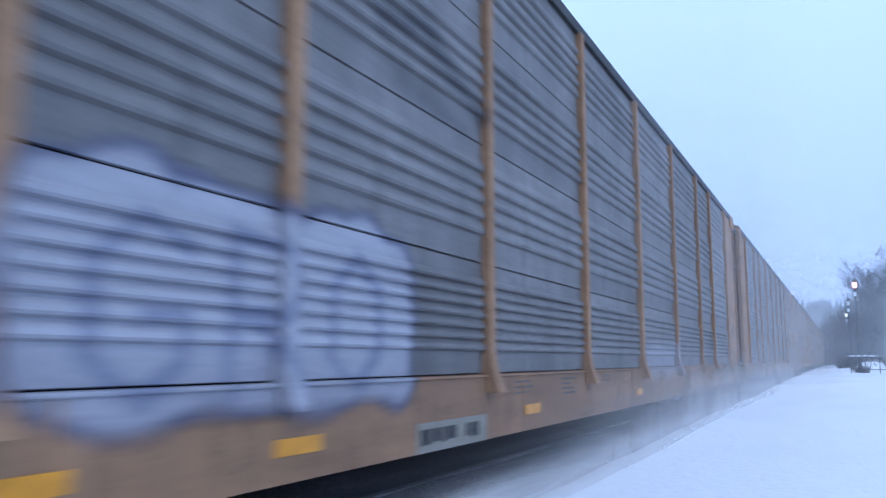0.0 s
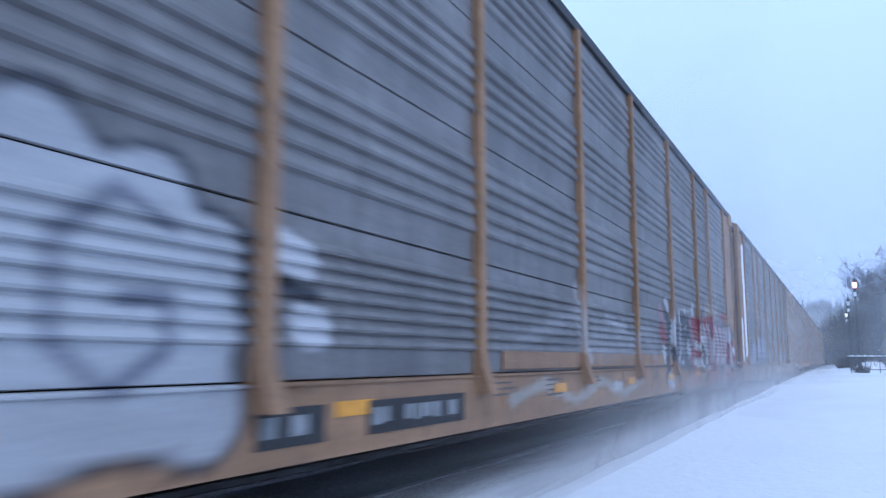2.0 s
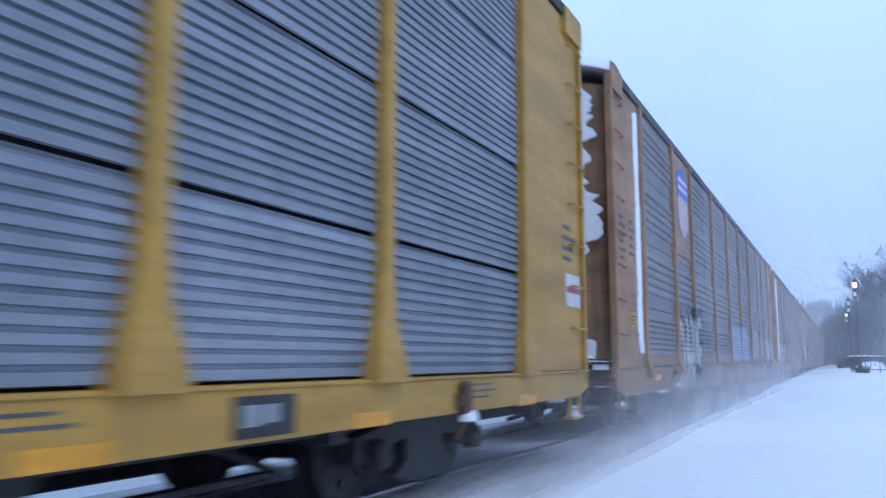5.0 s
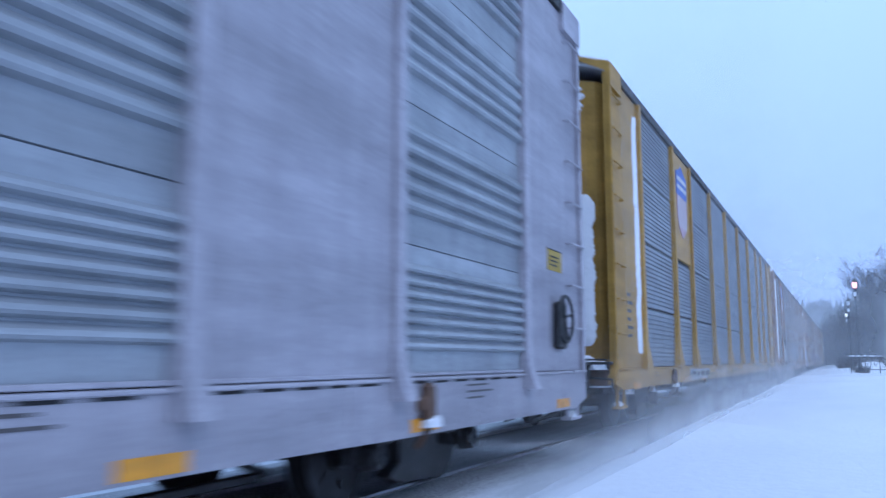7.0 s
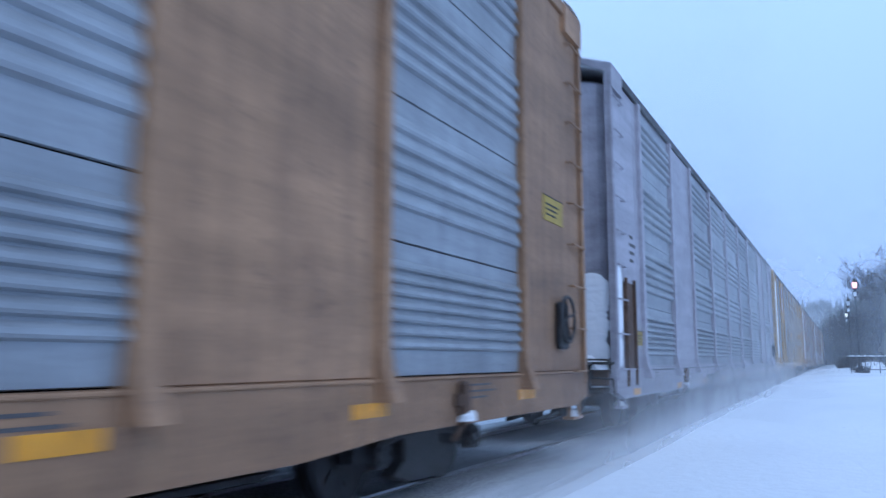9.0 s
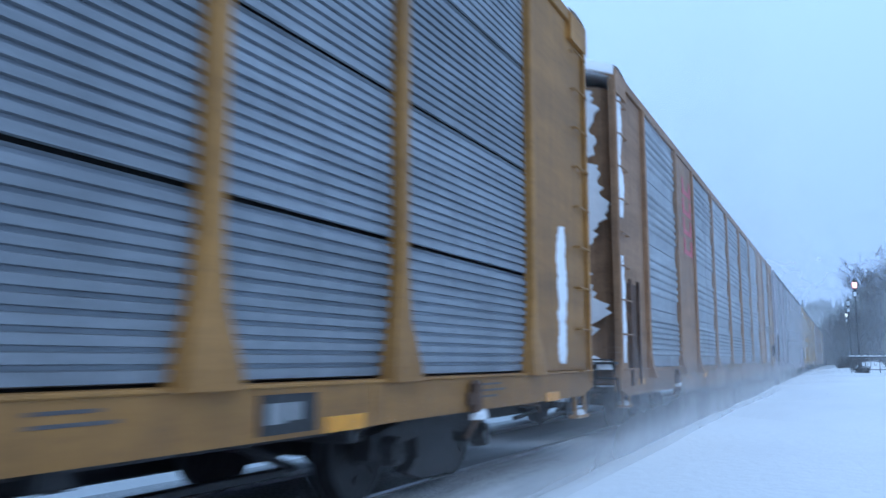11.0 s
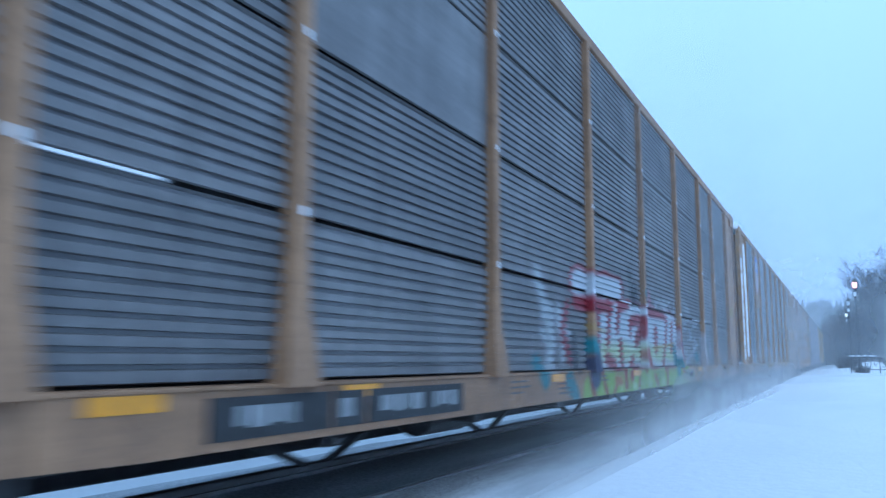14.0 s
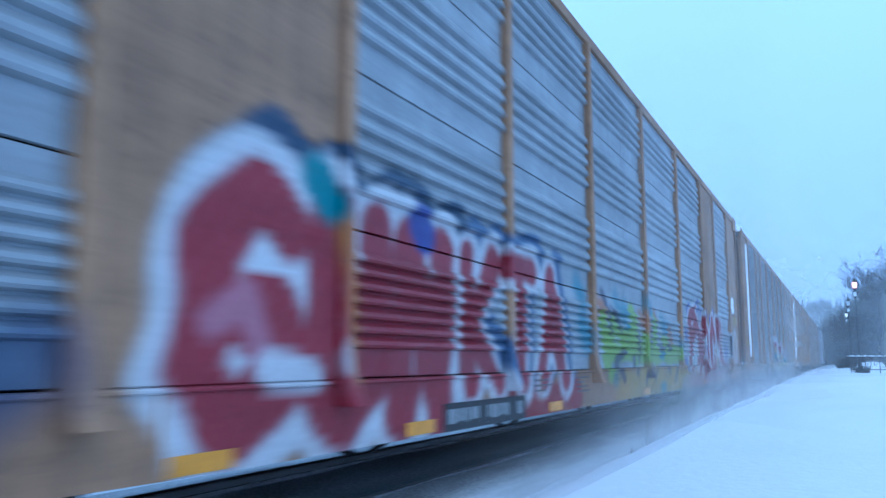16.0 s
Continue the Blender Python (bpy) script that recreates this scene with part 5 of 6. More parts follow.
def brake_wheel(car):
    """Hand-brake wheel and housing near the leading end."""
    bm = bmesh.new()
    y, z = CAR_L - 1.08, 1.47
    for k in range(16):
        a, b = k * math.pi / 8, (k + 1) * math.pi / 8
        tube(bm, (HALF + 0.05, y + 0.27 * math.cos(a), z + 0.27 * math.sin(a)), (HALF + 0.05, y + 0.27 * math.cos(b), z + 0.27 * math.sin(b)), 0.02, n=6, caps=False)
    for k in range(4):
        a = k * math.pi / 2 + 0.3
        tube(bm, (HALF + 0.03, y, z), (HALF + 0.05, y + 0.27 * math.cos(a), z + 0.27 * math.sin(a)), 0.014, n=5, caps=False)
    box(bm, HALF - 0.06, HALF + 0.02, y - 0.16, y + 0.16, z - 0.35, z + 0.2, 0.03)
    part("brake_wheel", bm, IRON, car, "dark hand-brake wheel")


def ladder_guard(car):
    """A rust-brown ladder panel at the trailing end, with its rails."""
    bm = bmesh.new()
    box(bm, HALF - 0.06, HALF - 0.035, 0.66, 1.3, 0.72, 2.2, 0.01)
    guard = part("ladder_guard", bm, RUSTY, car, "rusty brown ladder panel")
    for y in (0.7, 1.26):
        bm = bmesh.new()
        box(bm, HALF - 0.035, HALF + 0.01, y - 0.03, y + 0.03, 0.6, 2.26, 0.008)
        part("ladder_rail", bm, RUSTY, guard)


def door_bar(car):
    """A dark locking bar across the trailing door."""
    bm = bmesh.new()
    box(bm, 0.05, 0.5, DOOR_Y - 0.05, DOOR_Y - 0.01, 3.42, 3.54, 0.01)
    box(bm, 0.45, 1.07, DOOR_Y - 0.07, DOOR_Y - 0.01, 3.38, 3.58, 0.02)
    part("door_bar", bm, IRON, car, "dark locking bar")


def roof_snow(car):
    """Snow lying over both end caps, thinning to the sides."""
    for y in (0.04, CAR_L - 0.84):
        bm = bmesh.new()
        rows = []
        for k in range(9):
            a = -1 + k / 4
            x = a * (HALF - 0.02)
            z = 5.52 + 0.28 * (1 - abs(a) ** 2.2)
            rows.append([bm.verts.new((x, y + d, z + h + 0.02 * noise.noise(Vector((x * 3, d * 4 + y, 1))))) for d, h in ((0, -0.12), (0.05, 0.05), (0.4, 0.1), (0.75, 0.05), (0.8, -0.04))])
        for p, q in zip(rows, rows[1:]):
            for i in range(4):
                bm.faces.new((p[i], q[i], q[i + 1], p[i + 1]))
        bmesh.ops.recalc_face_normals(bm, faces=bm.faces[:])
        part("snow_cap", bm, SNOW, car, "settled snow on the roof end", True)


def white_notice(y, z, w, h):
    """A white notice with one red bar."""
    def make(car):
        bm = bmesh.new()
        box(bm, HALF - 0.06, HALF - 0.05, y, y + w, z, z + h)
        sign = part("notice", bm, plain_once("notice_white", (0.55, 0.53, 0.52)), car, "white notice with a red bar")
        bm = bmesh.new()
        box(bm, HALF - 0.05, HALF - 0.046, y + 0.03, y + w - 0.03, z + h * 0.42, z + h * 0.6)
        part("notice_bar", bm, plain_once("notice_red", (0.42, 0.1, 0.09)), sign)
    return make


POSTS = [2.08, 5.15, 7.28, 10.42, 13.55, 16.74, 19.94, 23.13, 25.37, 28.28]
PALE_POSTS = [1.97, 4.82, 7.22, 10.23, 13.35, 16.55, 19.67, 23.5, 25.66, 28.41]
ENDS = (coupler_snow, brake_box(26.6), brake_box(4.3))
GREY = dict(frame=TAN, panel=ZINC, ribs="coarse", posts=POSTS, foot=1.0, label=GREY_WORDS, extras=ENDS)
LOGO = dict(GREY, plates=[(1, 3.2)], extras=ENDS + (shield, snow_strip(5.2), caution(), data_lines(1.0, 3.2)))
GOLD = dict(frame=YELLOW, panel=ZINC_MID, ribs="fine", posts=POSTS, plates=[(1, 3.1)], foot=1.6, strip=0.54, sill=(0.55, 0.54), plate_z=0.6, label="yellow autorack car with pale finely ribbed panels and a badge",
            extras=ENDS + (shield, snow_strip(5.1), data_lines(1.0, 2.0)), stencils=((6.4, 1.35, LETTER), (7.8, 1.4, LETTER), (23.75, 0.55, BLACK)))
PALE = dict(frame=WHITE, panel=ZINC_PALE, ribs="coarse", deep=1.5, lap=0.0, posts=PALE_POSTS, plates=[(1, 0.86), (7, 0.86)], foot=0.9, strip=0.45, plate_z=0.45, sill=(0.42, 0.43), dark_eave=True, label="dirty white autorack car with pale ribbed panels",
            reflectors=(1.3, 5.0, 8.28, 11.56, 16.4, 23.3, 26.1, 29.6),
            extras=(coupler_snow, brake_box(26.0), brake_box(5.55), slotted_ledge, brake_wheel, ladder_guard, end_snow((0.85, 1.36, 0.98, 2.3)), slab_at(0.14, 0.62, 0.9, 2.4), caution(1.4, 1.23, 0.5, 0.24), caution(29.2, 2.03, 0.5, 0.25), data_lines(1.2, 2.95, 4, 0.4), data_lines(23.7, 1.1, 3, 0.5)), stencils=((8.7, 1.86, BLACK),))
STYLES = {
    -6: GREY,
    -5: dict(LOGO, extras=ENDS + (shield,)),
    -4: GREY,
    -3: GREY,
    -2: dict(LOGO, extras=ENDS + (shield,)),
    -1: dict(GREY, extras=ENDS + (data_lines(5.8, 3.0, 4, 1.0, RED),)),
    0: dict(GREY, strip=0.44, plate_z=0.31, posts=[1.87, 5.24, 7.17, 10.26, 13.51, 16.73, 19.91, 23.03, 25.2, 28.2], reflectors=(1.4, 5.45, 7.3, 11.4, 16.4, 22.7, 25.2, 28.3), paint=art0, paint_box=(2.7, 20.1), paint_top=4.0, sill=(0.33, 0.28), label="grey ribbed autorack car with tan posts, silver sprayed lettering", extras=ENDS + (snow_strip(5.0, 1.4), end_snow((0.75, 1.2, 0.98, 5.25)), slab_at(0.55, 0.75, 0.95, 2.4), caution()), stencils=((8.8, 1.35, plain_once("dull_cream", (0.27, 0.25, 0.21))),)),
    1: dict(LOGO, posts=[2.24, 5.31, 7.49, 10.6, 13.9, 16.93, 20.07, 23.22, 25.31, 28.48], bare=(7.49, 10.6), strip=0.63, reflectors=(2.9, 5.6, 8.47, 12.9, 16.45, 19.7, 22.8, 25.17, 28.3), paint=art1, paint_box=(1.3, 30.6), paint_top=2.3, strake=(11.2, 20.4), label="grey ribbed autorack car with tan posts, red and black sprayed lettering", extras=ENDS + (shield, snow_strip(5.2, 1.8), caution(1.35, 1.5, 0.5, 0.25), data_lines(1.2, 3.2)), stencils=((7.43, 0.68, BLACK), (8.63, 1.58, BLACK))),
    2: dict(LOGO, posts=[2.08, 5.03, 7.19, 10.51, 13.66, 16.63, 19.73, 22.98, 25.05, 28.03], bare=(19.73, 22.98, 25.05), strip=0.64, reflectors=(2.9, 8.4, 12.9, 16.1, 22.6, 24.8, 28.6), paint=art2, paint_box=(1.0, 30.4), paint_top=2.3, strake=(2.1, 28.0), label="grey ribbed autorack car with tan posts, pale blue sprayed lettering", extras=ENDS + (shield, snow_strip(5.2), roof_snow, end_snow((0.1, 1.25, 2.35, 5.4), (0.95, 1.15, 0.95, 1.3)), caution(1.02, 1.5, 0.5, 0.28), data_lines(0.55, 3.2), data_lines(1.2, 3.2, 5)), stencils=((7.0, 0.95, BLACK), (8.2, 1.8, BLACK), (24.0, 0.45, LETTER))),
    3: dict(GOLD, frame=FRESH_YELLOW, extras=GOLD["extras"] + (end_snow((0.2, 1.1, 4.3, 5.3), (0.9, 1.2, 1.2, 3.5)), white_notice(29.75, 1.65, 0.6, 0.4), data_lines(29.7, 2.6, 4, 0.5))),
    4: PALE,
    5: dict(GREY, roof=SNOW, dark_eave=False, panel=ZINC_PALE, plates=[(1, 0.86), (7, 0.86)], label="tan autorack car with pale ribbed panels and a red mark", extras=ENDS + (roof_snow, red_mark, brake_wheel, ladder_guard, end_snow((-0.2, 1.3, 0.98, 5.35),), slab_at(0.2, 0.6, 0.95, 2.6), slab_at(0.2, 0.7, 3.2, 5.2), caution(CAR_L - 1.6, 2.6, 0.7, 0.3))),
    6: dict(GOLD, roof=SNOW, dark_eave=False, posts=[2.12, 5.26, 7.34, 10.4, 13.54, 16.78, 19.94, 23.31, 25.38, 28.28], reflectors=(1.4, 5.9, 9.4, 16.4, 24.64, 28.9), stencils=((6.4, 1.35, BLACK), (7.8, 1.4, BLACK), (23.75, 0.55, BLACK)), extras=GOLD["extras"] + (roof_snow, end_snow((0.85, 1.2, 0.98, 5.0),), slab_at(0.62, 0.85, 1.0, 4.6), slab_at(29.2, 29.6, 0.95, 2.6))),
    7: dict(GOLD, roof=SNOW, dark_eave=False, posts=[2.15, 5.41, 7.36, 10.51, 13.89, 17.07, 20.32, 23.48, 25.58, 28.46], frame=TAN, panel=ZINC, foot=1.2, plates=[], paint=art7, paint_box=(3.7, 27.2), paint_top=2.4, label="tan autorack car, finely ribbed, with red and lime sprayed lettering", sill=(0.55, 0.52), smooth=((2, 2),), extras=ENDS + (roof_snow, slot_snow((5.5, 6.3, 1.9), (15.7, 16.4, 1.9), (22.5, 23.3, 1.9), (25.9, 26.4, 4.22)), snow_strip(5.2, 1.65), end_snow((1.0, 1.3, 1.3, 2.6)), door_bar, caution(1.05, 1.5, 0.6, 0.18), caution(CAR_L - 1.7, 2.3, 0.6, 0.25)), strip=0.75, reflectors=(1.4, 6.08, 8.12, 12.4, 16.4, 22.7, 26.8), stencils=((6.62, 1.12, BLACK), (7.78, 0.38, BLACK), (8.2, 1.55, BLACK), (20.8, 1.1, plain_once("dull_cream", (0.27, 0.25, 0.21))))),
    8: dict(GREY, roof=SNOW, dark_eave=False, sill=(0.43, 0.41), strip=0.43, plate_z=0.44, deep=1.3, panel=ZINC_PALE, posts=[2.0, 5.12, 7.2, 10.21, 13.25, 16.54, 19.78, 23.02, 25.2, 28.02], plates=[(1, 0.86), (7, 0.86)], paint=art8, paint_box=(2.3, 30.6), paint_top=2.4, label="tan, pale-ribbed autorack car covered in red and green sprayed lettering", extras=ENDS + (roof_snow, caution(CAR_L - 1.5, 2.1, 0.6, 0.22), slab_at(28.7, 29.4, 2.4, 2.9)), stencils=((8.7, 1.9, BLACK),)),
}
CARS = {n: build_car(STYLES[n]) for n in STYLES}


# ---------------------------------------------------------------- beside and beyond the track
def lamp_post(lit):
    """A park lantern: fluted base, tapered pole, glazed head, cap and finial."""
    post = new("street_lamp")
    bm = bmesh.new()
    tube(bm, (0, 0, -0.1), (0, 0, 0.55), 0.17, 0.12, 12)
    tube(bm, (0, 0, 0.55), (0, 0, 0.7), 0.14, 0.07, 12)
    tube(bm, (0, 0, 0.7), (0, 0, 4.85), 0.065, 0.045, 10)
    tube(bm, (0, 0, 4.6), (0, 0, 4.7), 0.09, 0.09, 10)
    tube(bm, (-0.35, 0, 4.35), (0.35, 0, 4.35), 0.02, n=6)
    part("pole", bm, IRON, post)
    bm = bmesh.new()
    tube(bm, (0, 0, 5.2), (0, 0, 5.46), 0.11, 0.15, 12)
    tube(bm, (0, 0, 5.46), (0, 0, 5.56), 0.15, 0.11, 12)
    part("lantern", bm, GLOW_WARM if lit == 1 else GLOW_COOL if lit == 2 else plain_once("frosted_globe", (0.6, 0.62, 0.65)), post, "glowing frosted globe" if lit else "")
    bm = bmesh.new()
    tube(bm, (0, 0, 4.85), (0, 0, 5.2), 0.05, 0.11, 10)
    tube(bm, (0, 0, 5.58), (0, 0, 5.82), 0.15, 0.04, 12)
    tube(bm, (0, 0, 5.82), (0, 0, 6.3), 0.03, 0.012, 8)
    part("cap", bm, IRON, post)
    ob = share("snow_clump", cached("clump", lambda: snow_clump_mesh(2)), post, (0, 0, 4.75), "clinging snow")
    ob.scale = (0.09, 0.09, 0.35)
    return post


GLOW_WARM = glow_material("warm_lamp_glow", (1.0, 0.45, 0.4), 2.0)
GLOW_COOL = glow_material("cool_lamp_glow", (0.95, 0.95, 0.85), 1.1)
for (x, y, h), lit in (((0.87, 55, 0.98), 1), ((0.6, 72, 0.96), 0), ((0.54, 95, 0.98), 2)):
    p = lamp_post(lit)
    p.location = (x, y, bank_height(x, y) - 0.02)
    p.scale = (h, h, h)
    tagged(p, "black park lantern, " + ("lit, with a warm globe" if lit == 1 else "lit, with a small white globe" if lit else "unlit, its head capped with snow"), "street lamp", "lanterns along the path")


def scroll_fence():
    """Low iron railing with scrolls between its bars, snow along the top."""
    f = new("railing")
    tagged(f, "low black iron railing with scrolls, snow on its top", "railing")
    n = 5
    for k in range(n + 1):
        bm = bmesh.new()
        box(bm, k * 0.75 - 0.025, k * 0.75 + 0.025, -0.025, 0.025, -0.2, 1.0, 0.006)
        part("upright", bm, IRON, f)
    for z in (0.18, 0.92):
        bm = bmesh.new()
        box(bm, -0.1, n * 0.75 + 0.1, -0.02, 0.02, z, z + 0.05, 0.006)
        part("bar", bm, IRON, f)
    for k in range(n):
        bm = bmesh.new()
        c = k * 0.75 + 0.375
        for s in (-1, 1):
            pts = [Vector((c + s * (0.16 + 0.13 * math.cos(a * 0.5) * (1 - a / 16)), 0, 0.57 + s * 0.28 * math.sin(a * 0.5) * (1 - a / 18))) for a in range(0, 13)]
            for p, q in zip(pts, pts[1:]):
                tube(bm, p, q, 0.016, n=5, caps=False)
        part("scroll", bm, IRON, f)
    bm = bmesh.new()
    for k in range(40):
        x0 = -0.1 + k * (n * 0.75 + 0.2) / 40
        h = 0.05 + 0.025 * math.sin(k * 1.7) + 0.015 * math.sin(k * 4.1)
        box(bm, x0, x0 + (n * 0.75 + 0.2) / 40, -0.035, 0.035, 0.972, 0.975 + h)
    part("snow_cap", bm, SNOW, f, "ridge of settled snow")
    return f


rail = scroll_fence()
rail.location = (0.4, 54.0, bank_height(1.5, 54) - 0.02)
rail.rotation_euler = (0, 0, radians(3))


def tree_mesh(seed, height, spread, levels, start):
    """Bare limbs that fork again and again; returns the trunk's mesh and the twigs' mesh."""
    rnd = random.Random(seed)
    trunk, crown = bmesh.new(), bmesh.new()

    def grow(p, d, length, r, level):
        bm = trunk if level == 0 else crown
        steps = 4 if level < 2 else 2
        q = p
        for k in range(steps):
            d2 = (d + Vector((rnd.uniform(-1, 1), rnd.uniform(-1, 1), rnd.uniform(-0.4, 0.7))) * (0.1 if level == 0 else 0.22)).normalized()
            e = q + d2 * (length / steps)
            r2 = r * (0.86 if level else 0.9)
            tube(bm, q, e, r, r2, n=7 if level == 0 else (5 if level < 2 else 3), caps=False)
            if level < levels and (level > 0 or k >= start):
                for _ in range(2 if level < 2 else rnd.choice((1, 2, 2))):
                    side = Vector((rnd.uniform(-1, 1), rnd.uniform(-1, 1), rnd.uniform(-0.15, 0.75)))
                    side = (d2 * (0.75 - 0.3 * spread) + side * spread).normalized()
                    grow(e, side, length * rnd.uniform(0.5, 0.72), max(r2 * 0.58, 0.012), level + 1)
            q, d, r = e, d2, r2
    grow(Vector((0, 0, -0.2)), Vector((0, 0, 1)), height * 0.5, height * 0.018, 0)
    return mesh_of(trunk, "trunk", BARK), mesh_of(crown, "crown", BARK)


TREES = [tree_mesh(3, 11, 0.75, 5, 1), tree_mesh(8, 10, 0.8, 5, 0), tree_mesh(15, 9, 0.7, 5, 1)]
rnd = random.Random(5)
spots = [(5.2, 78, 1.0, 0), (4.4, 92, 1.0, 1), (3.9, 106, 0.95, 2), (6.6, 84, 1.1, 2), (7.8, 86, 1.1, 1), (5.6, 98, 1.0, 2), (7.4, 110, 1.2, 0), (4.6, 122, 0.95, 1), (9.5, 104, 1.3, 2)]
spots += [(1.0 + k * 0.75 + rnd.uniform(-0.5, 0.5), 140 + rnd.uniform(0, 60), rnd.uniform(0.7, 1.0), k % 3) for k in range(13)]
spots += [(-0.6 + k * 1.2 + rnd.uniform(-0.5, 0.5), 210 + rnd.uniform(0, 60), rnd.uniform(0.9, 1.25), (k + 1) % 3) for k in range(13)]
for x, y, k, i in spots:
    x -= 0.0075 * y
    tree = new("bare_tree")
    tagged(tree, "leafless dark tree with fine twigs, standing in snow", "tree", "bare trees beside the line")
    for name, me in zip(("trunk", "crown"), TREES[i]):
        share(name, me, tree, (0, 0, 0))
    tree.location = (x, y, bank_height(x, y))
    tree.scale = (k, k, k * rnd.uniform(0.9, 1.1))
    tree.rotation_euler = (0, 0, rnd.uniform(0, 6.28))


def undergrowth():
    """A dense dim belt of saplings and brush behind the lanterns."""
    r4 = random.Random(31)
    verts, faces = [], []
    for k in range(15000):
        y = r4.uniform(105, 290)
        x = r4.uniform(1.4, 15) if y < 150 else r4.uniform(-1.9, 18)
        h = r4.uniform(2.5, 6.0) * (0.75 + y / 400) * (1.0 + 0.35 * noise.noise(Vector((x * 0.3, y * 0.05, 0))))
        x -= 0.0075 * y
        a, w = r4.uniform(0, 6.28), r4.uniform(0.03, 0.1)
        z = bank_height(x, y) - 0.1
        lx, ly = r4.uniform(-0.6, 0.6), r4.uniform(-0.6, 0.6)
        px, py = math.cos(a), math.sin(a)
        i = len(verts)
        for t, ww in ((0, 1.0), (0.45, 0.8), (1.0, 0.15)):
            cx, cy = x + lx * t * t, y + ly * t * t
            for q in range(3):
                b = a + q * 2.094
                verts.append((cx + w * ww * math.cos(b), cy + w * ww * math.sin(b), z + h * t))
        for r in (0, 3):
            for q in range(3):
                faces.append((i + r + q, i + r + (q + 1) % 3, i + r + 3 + (q + 1) % 3, i + r + 3 + q))
        for _ in range(3):
            t = r4.uniform(0.3, 0.85)
            cx, cy, cz = x + lx * t * t, y + ly * t * t, z + h * t
            b, l = r4.uniform(0, 6.28), h * r4.uniform(0.15, 0.4)
            i = len(verts)
            verts += [(cx, cy, cz - 0.06), (cx, cy, cz + 0.06), (cx + 0.06, cy + 0.06, cz), (cx + math.cos(b) * l, cy + math.sin(b) * l, cz + l * 0.8)]
            faces += [(i, i + 1, i + 3), (i + 1, i + 2, i + 3), (i + 2, i, i + 3)]
    me = bpy.data.meshes.new("undergrowth")
    me.from_pydata(verts, [], faces)
    me.materials.append(BARK)
    tagged(new("undergrowth", me), "dense belt of bare dark brush and saplings", "brush", kind="stuff")


undergrowth()


def shrub():
    bm = bmesh.new()
    r2 = random.Random(21)
    for k in range(260):
        a, b = r2.uniform(0, 6.28), r2.uniform(0.2, 1.0)
        base = Vector((r2.uniform(-0.5, 0.5), r2.uniform(-0.3, 0.3), -0.05))
        tip = base + Vector((math.cos(a) * b * 0.5, math.sin(a) * b * 0.4, r2.uniform(0.4, 1.0)))
        mid = base.lerp(tip, 0.5) + Vector((r2.uniform(-0.1, 0.1), r2.uniform(-0.1, 0.1), 0.05))
        tube(bm, base, mid, 0.02, 0.015, 3, False)
        tube(bm, mid, tip, 0.015, 0.006, 3, False)
    return mesh_of(bm, "stems", BARK)


SHRUB = shrub()
for x, y, k in ((0.95, 54, 0.5), (2.6, 66, 1.0), (0.2, 78, 1.0), (3.6, 90, 1.3), (1.9, 84, 1.2), (5.2, 96, 1.4)):
    b = new("bare_shrub")
    tagged(b, "low leafless dark shrub half sunk in snow", "shrub", "shrubs beside the path")
    share("stems", SHRUB, b, (0, 0, 0))
    b.location = (x, y, bank_height(x, y) - 0.03)
    b.scale = (k * 1.3, k, k)
for x, y, a, c in ((1.9, 64, 0.9, 0.5), (3.0, 67, 1.3, 0.45), (2.4, 75, 1.5, 0.6)):
    h = new("snow_heap", snow_clump_mesh(5 + int(y)))
    tagged(h, "rounded heap of ploughed snow", "snow heap", "heaps of snow by the path")
    h.location = (x, y, bank_height(x, y) + 0.05)
    h.scale = (a, a * 0.7, c)


def build_hill():
    verts, faces = [], []
    nx, ny = 60, 10
    for j in range(ny + 1):
        for i in range(nx + 1):
            x = -265 + 520 * i / nx
            t = j / ny
            ridge = 36 + 5 * noise.noise(Vector((x * 0.012, 3.0, 0))) + (6 if x > 8 else 0)
            verts.append((x, 470 + 220 * t, 0.8 + ridge * (1 - (1 - t) ** 2.2) + 1.2 * noise.noise(Vector((x * 0.05, t * 5, 1)))))
    for j in range(ny):
        for i in range(nx):
            a = j * (nx + 1) + i
            faces.append((a, a + 1, a + nx + 2, a + nx + 1))
    me = bpy.data.meshes.new("hillside")
    me.from_pydata(verts, [], faces)
    me.materials.append(plain("hill_scrub", (0.2, 0.22, 0.24), 0.95, 0, 0.5, 0.08))
    tagged(new("hillside", me), "dim wooded hillside under snow and haze", "hill", kind="structure")
    bm = bmesh.new()
    r3 = random.Random(11)
    for k in range(900):
        x = r3.uniform(-125, 125)
        t = r3.uniform(0.02, 1.0) ** 0.6
        y = 470 + 220 * t
        ridge = 36 + 5 * noise.noise(Vector((x * 0.012, 3.0, 0))) + (6 if x > 8 else 0)
        z = 0.1 + ridge * (1 - (1 - t) ** 2.2)
        hh = r3.uniform(5, 11)
        for m in range(4):
            z0 = z + hh * (0.1 + 0.22 * m)
            tube(bm, (x, y, z0), (x + r3.uniform(-0.2, 0.2), y, z0 + hh * 0.32), hh * (0.2 - 0.045 * m) * r3.uniform(0.8, 1.2), 0.05, 6, False)
    tagged(mesh_object("fir_wood", bm, FIR), "dark firs along the far ridge", "woods", kind="stuff")


build_hill()


# ---------------------------------------------------------------- blown snow
HAZE = []


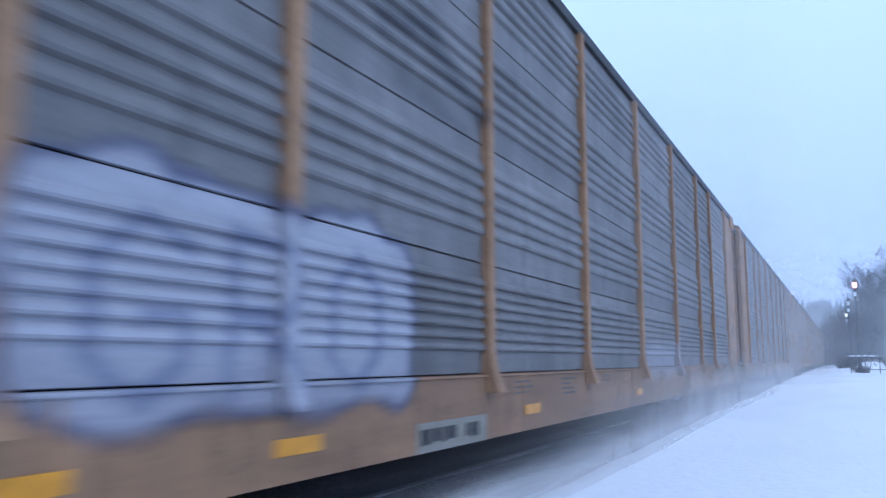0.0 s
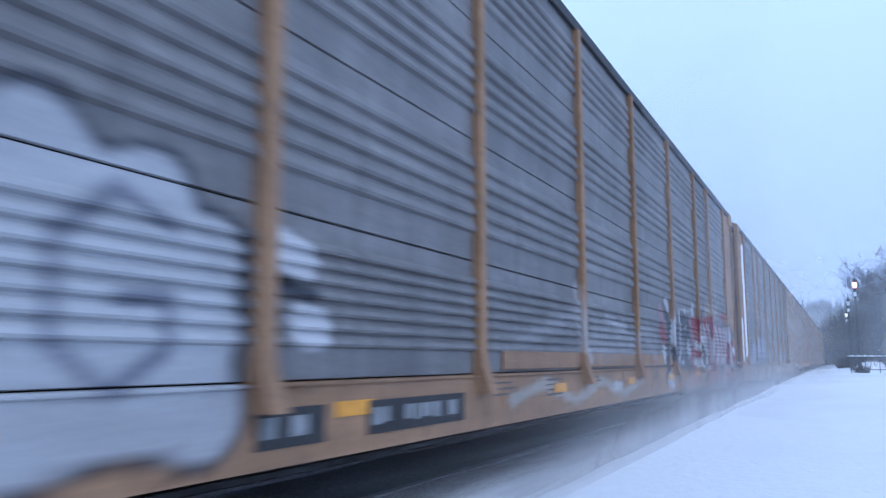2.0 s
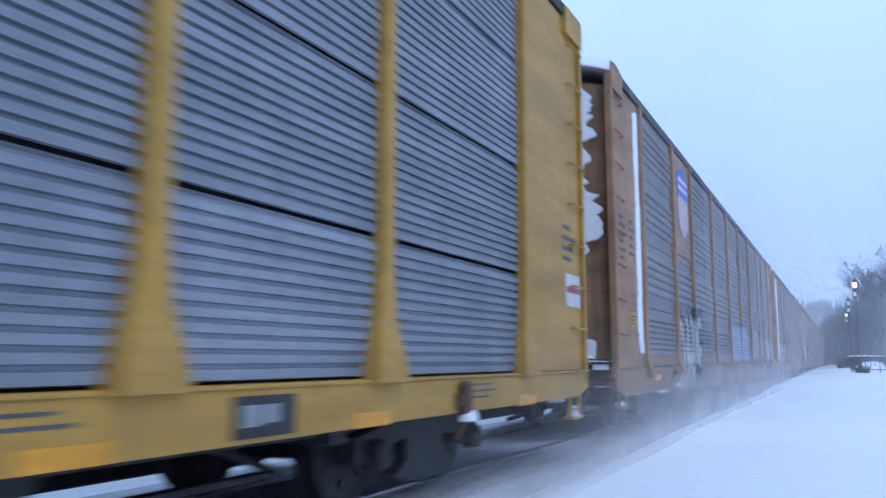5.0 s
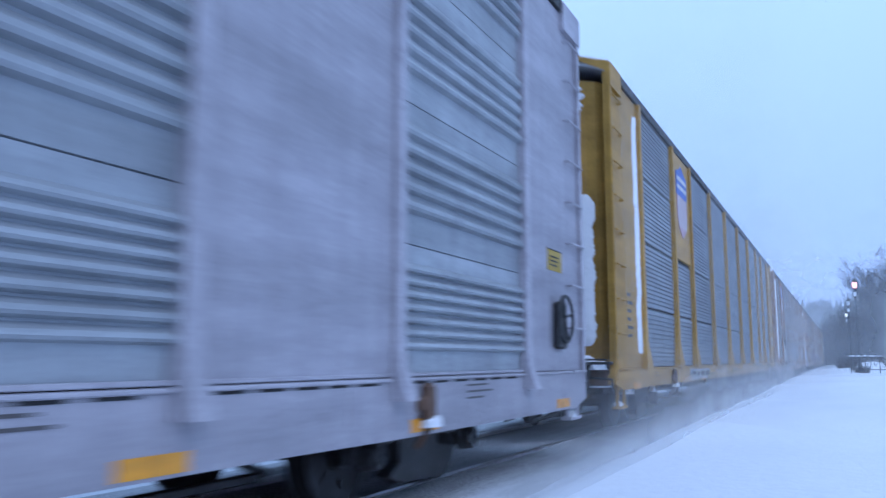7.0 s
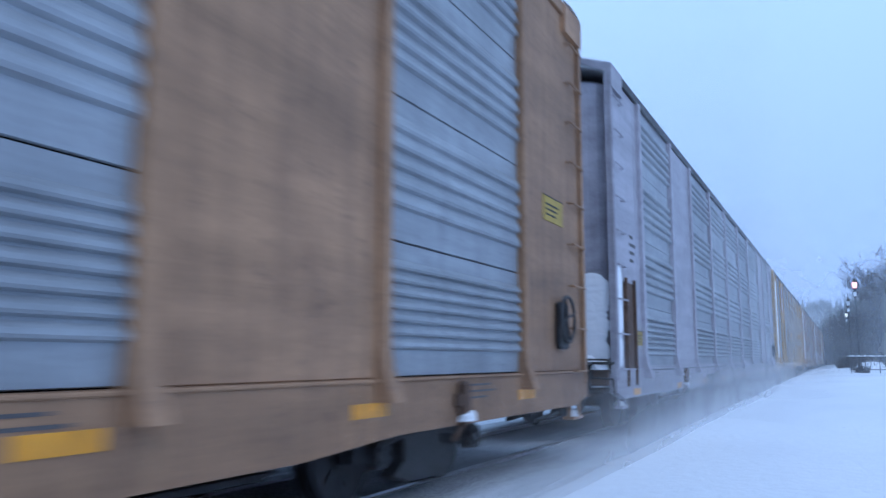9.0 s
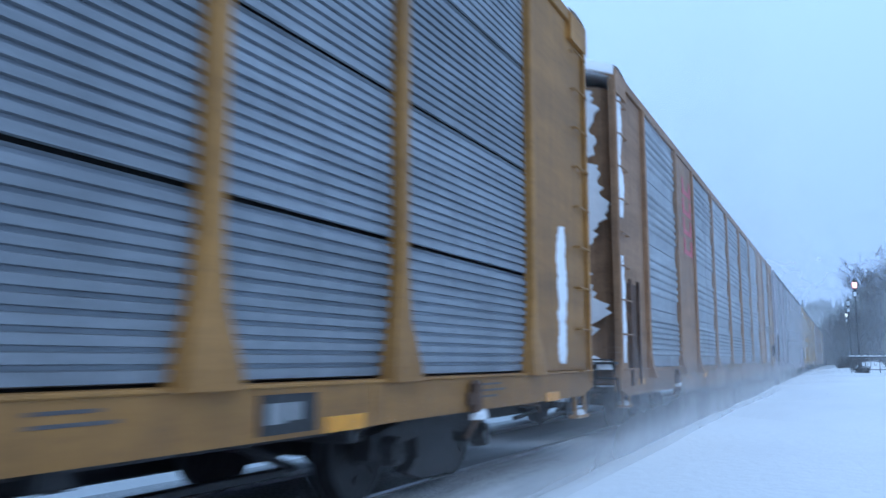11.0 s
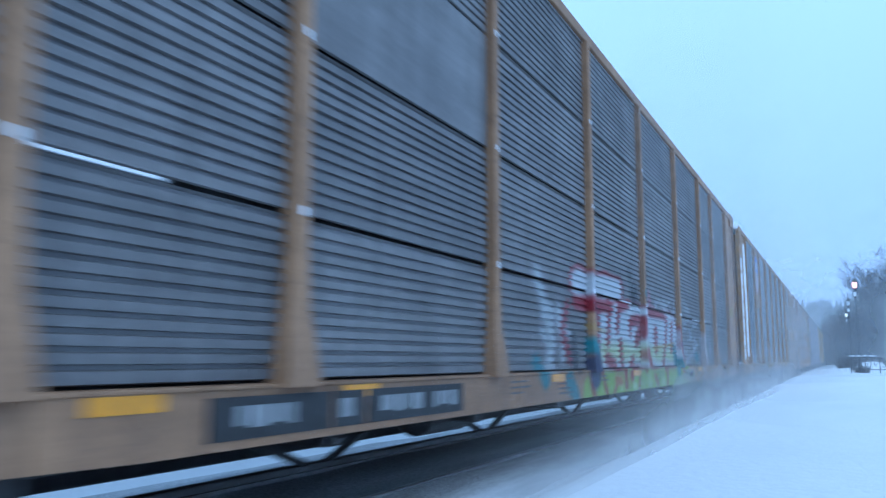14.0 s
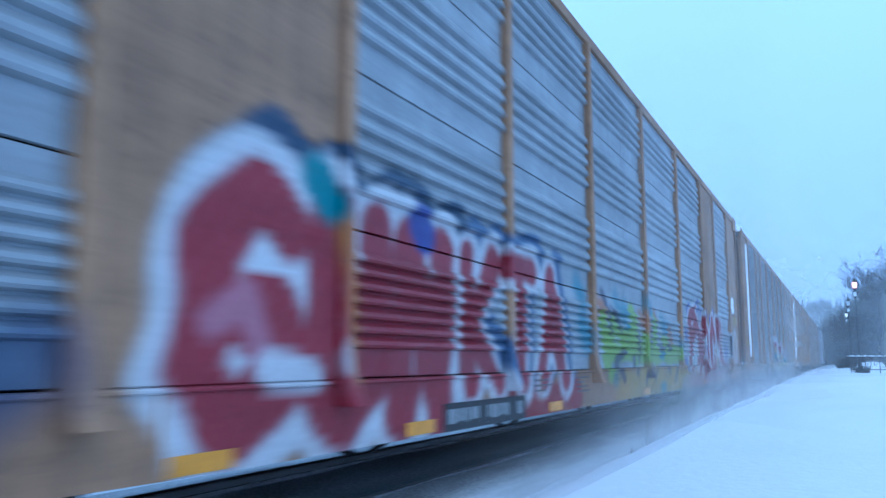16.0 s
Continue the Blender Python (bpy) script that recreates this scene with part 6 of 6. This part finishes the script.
def haze_sheet(name, x, y, width, top, density, size, seed, label, wave=1.0):
    bm = bmesh.new()
    n = 16
    prev = None
    for k in range(n + 1):
        a = -1 + 2 * k / n
        yy = wave * (0.8 * math.sin(a * 4 + seed) + 0.5 * math.sin(a * 9 + seed * 2))
        col = [bm.verts.new((a * width, yy + wave * 0.3 * math.sin(z * 0.8 + seed), z)) for z in (-0.3, top * 0.25, top * 0.5, top * 0.75, top)]
        if prev:
            for i in range(4):
                bm.faces.new((prev[i], col[i], col[i + 1], prev[i + 1]))
        prev = col
    ob = mesh_object(name, bm, haze_material(name, density, size, top, seed, width), True)
    ob.location = (x, y, -0.1)
    tagged(ob, label, "blown snow", kind="stuff")
    HAZE.append(ob)
    return ob


for k, (y, x, width, top, dens) in enumerate(((13, -4.8, 5.0, 28, 0.1), (21, -4.8, 5.4, 28, 0.17), (33, -5.4, 6.3, 30, 0.3), (54, -5.6, 7.5, 30, 0.32), (88, -3.5, 10, 13, 0.24), (46, 7, 9, 17, 0.42), (330, 8, 190, 110, 0.46))):
    haze_sheet("snow_haze", x, y, width, top, dens, 0.35 if y < 100 else 0.12, k + 1.3, "fine powder snow blown up along the train")
# drift that streams along the foot of the train
for k, (y, x, width, top, dens) in enumerate(((34, -2.6, 31, 2.4, 0.62), (22, -2.25, 19.5, 1.5, 0.6), (16, -1.75, 14, 0.9, 0.42))):
    stream = haze_sheet("snow_stream", x, y, width, top, dens, 0.5, k + 17.7, "stream of powder snow along the foot of the train", 0.03)
    stream.rotation_euler = (0, 0, radians(90))


# ---------------------------------------------------------------- motion
GAP_ROWS = [(t, -3.925 + 15.698 * t + 0.02206 * t * t) for t in range(0, 17)]     # where the end of car 0 is, the train gaining speed


def gap_at(t):
    for (t0, s0), (t1, s1) in zip(GAP_ROWS, GAP_ROWS[1:]):
        if t <= t1:
            break
    return s0 + (s1 - s0) * (t - t0) / (t1 - t0)


def motions():
    for n, car in CARS.items():
        walk(car, [(t, pose(TRACK_X, s - n * PITCH + 0.7, 0)) for t, s in GAP_ROWS])
    for k, h in enumerate(HAZE):
        p, turn = h.location.copy(), math.degrees(h.rotation_euler.z)
        side = 0.02 if turn else 0.25
        walk(h, [(t, pose(p.x + side * math.sin(t * 0.9 + k), p.y + 0.8 * math.sin(t * 0.7 + k * 2), p.z + 0.04 * math.sin(t * 1.3 + k), 0, 0, turn)) for t in range(0, 17)])
    spin = [(k / FPS, -math.degrees((gap_at(k / FPS) - gap_at(0)) / 0.42)) for k in range(0, 16 * FPS + 1)]
    for w, d in WHEELSETS:
        walk(w, [(t, pose(0, d, 0.42, a, 0, 0)) for t, a in spin])


motions()
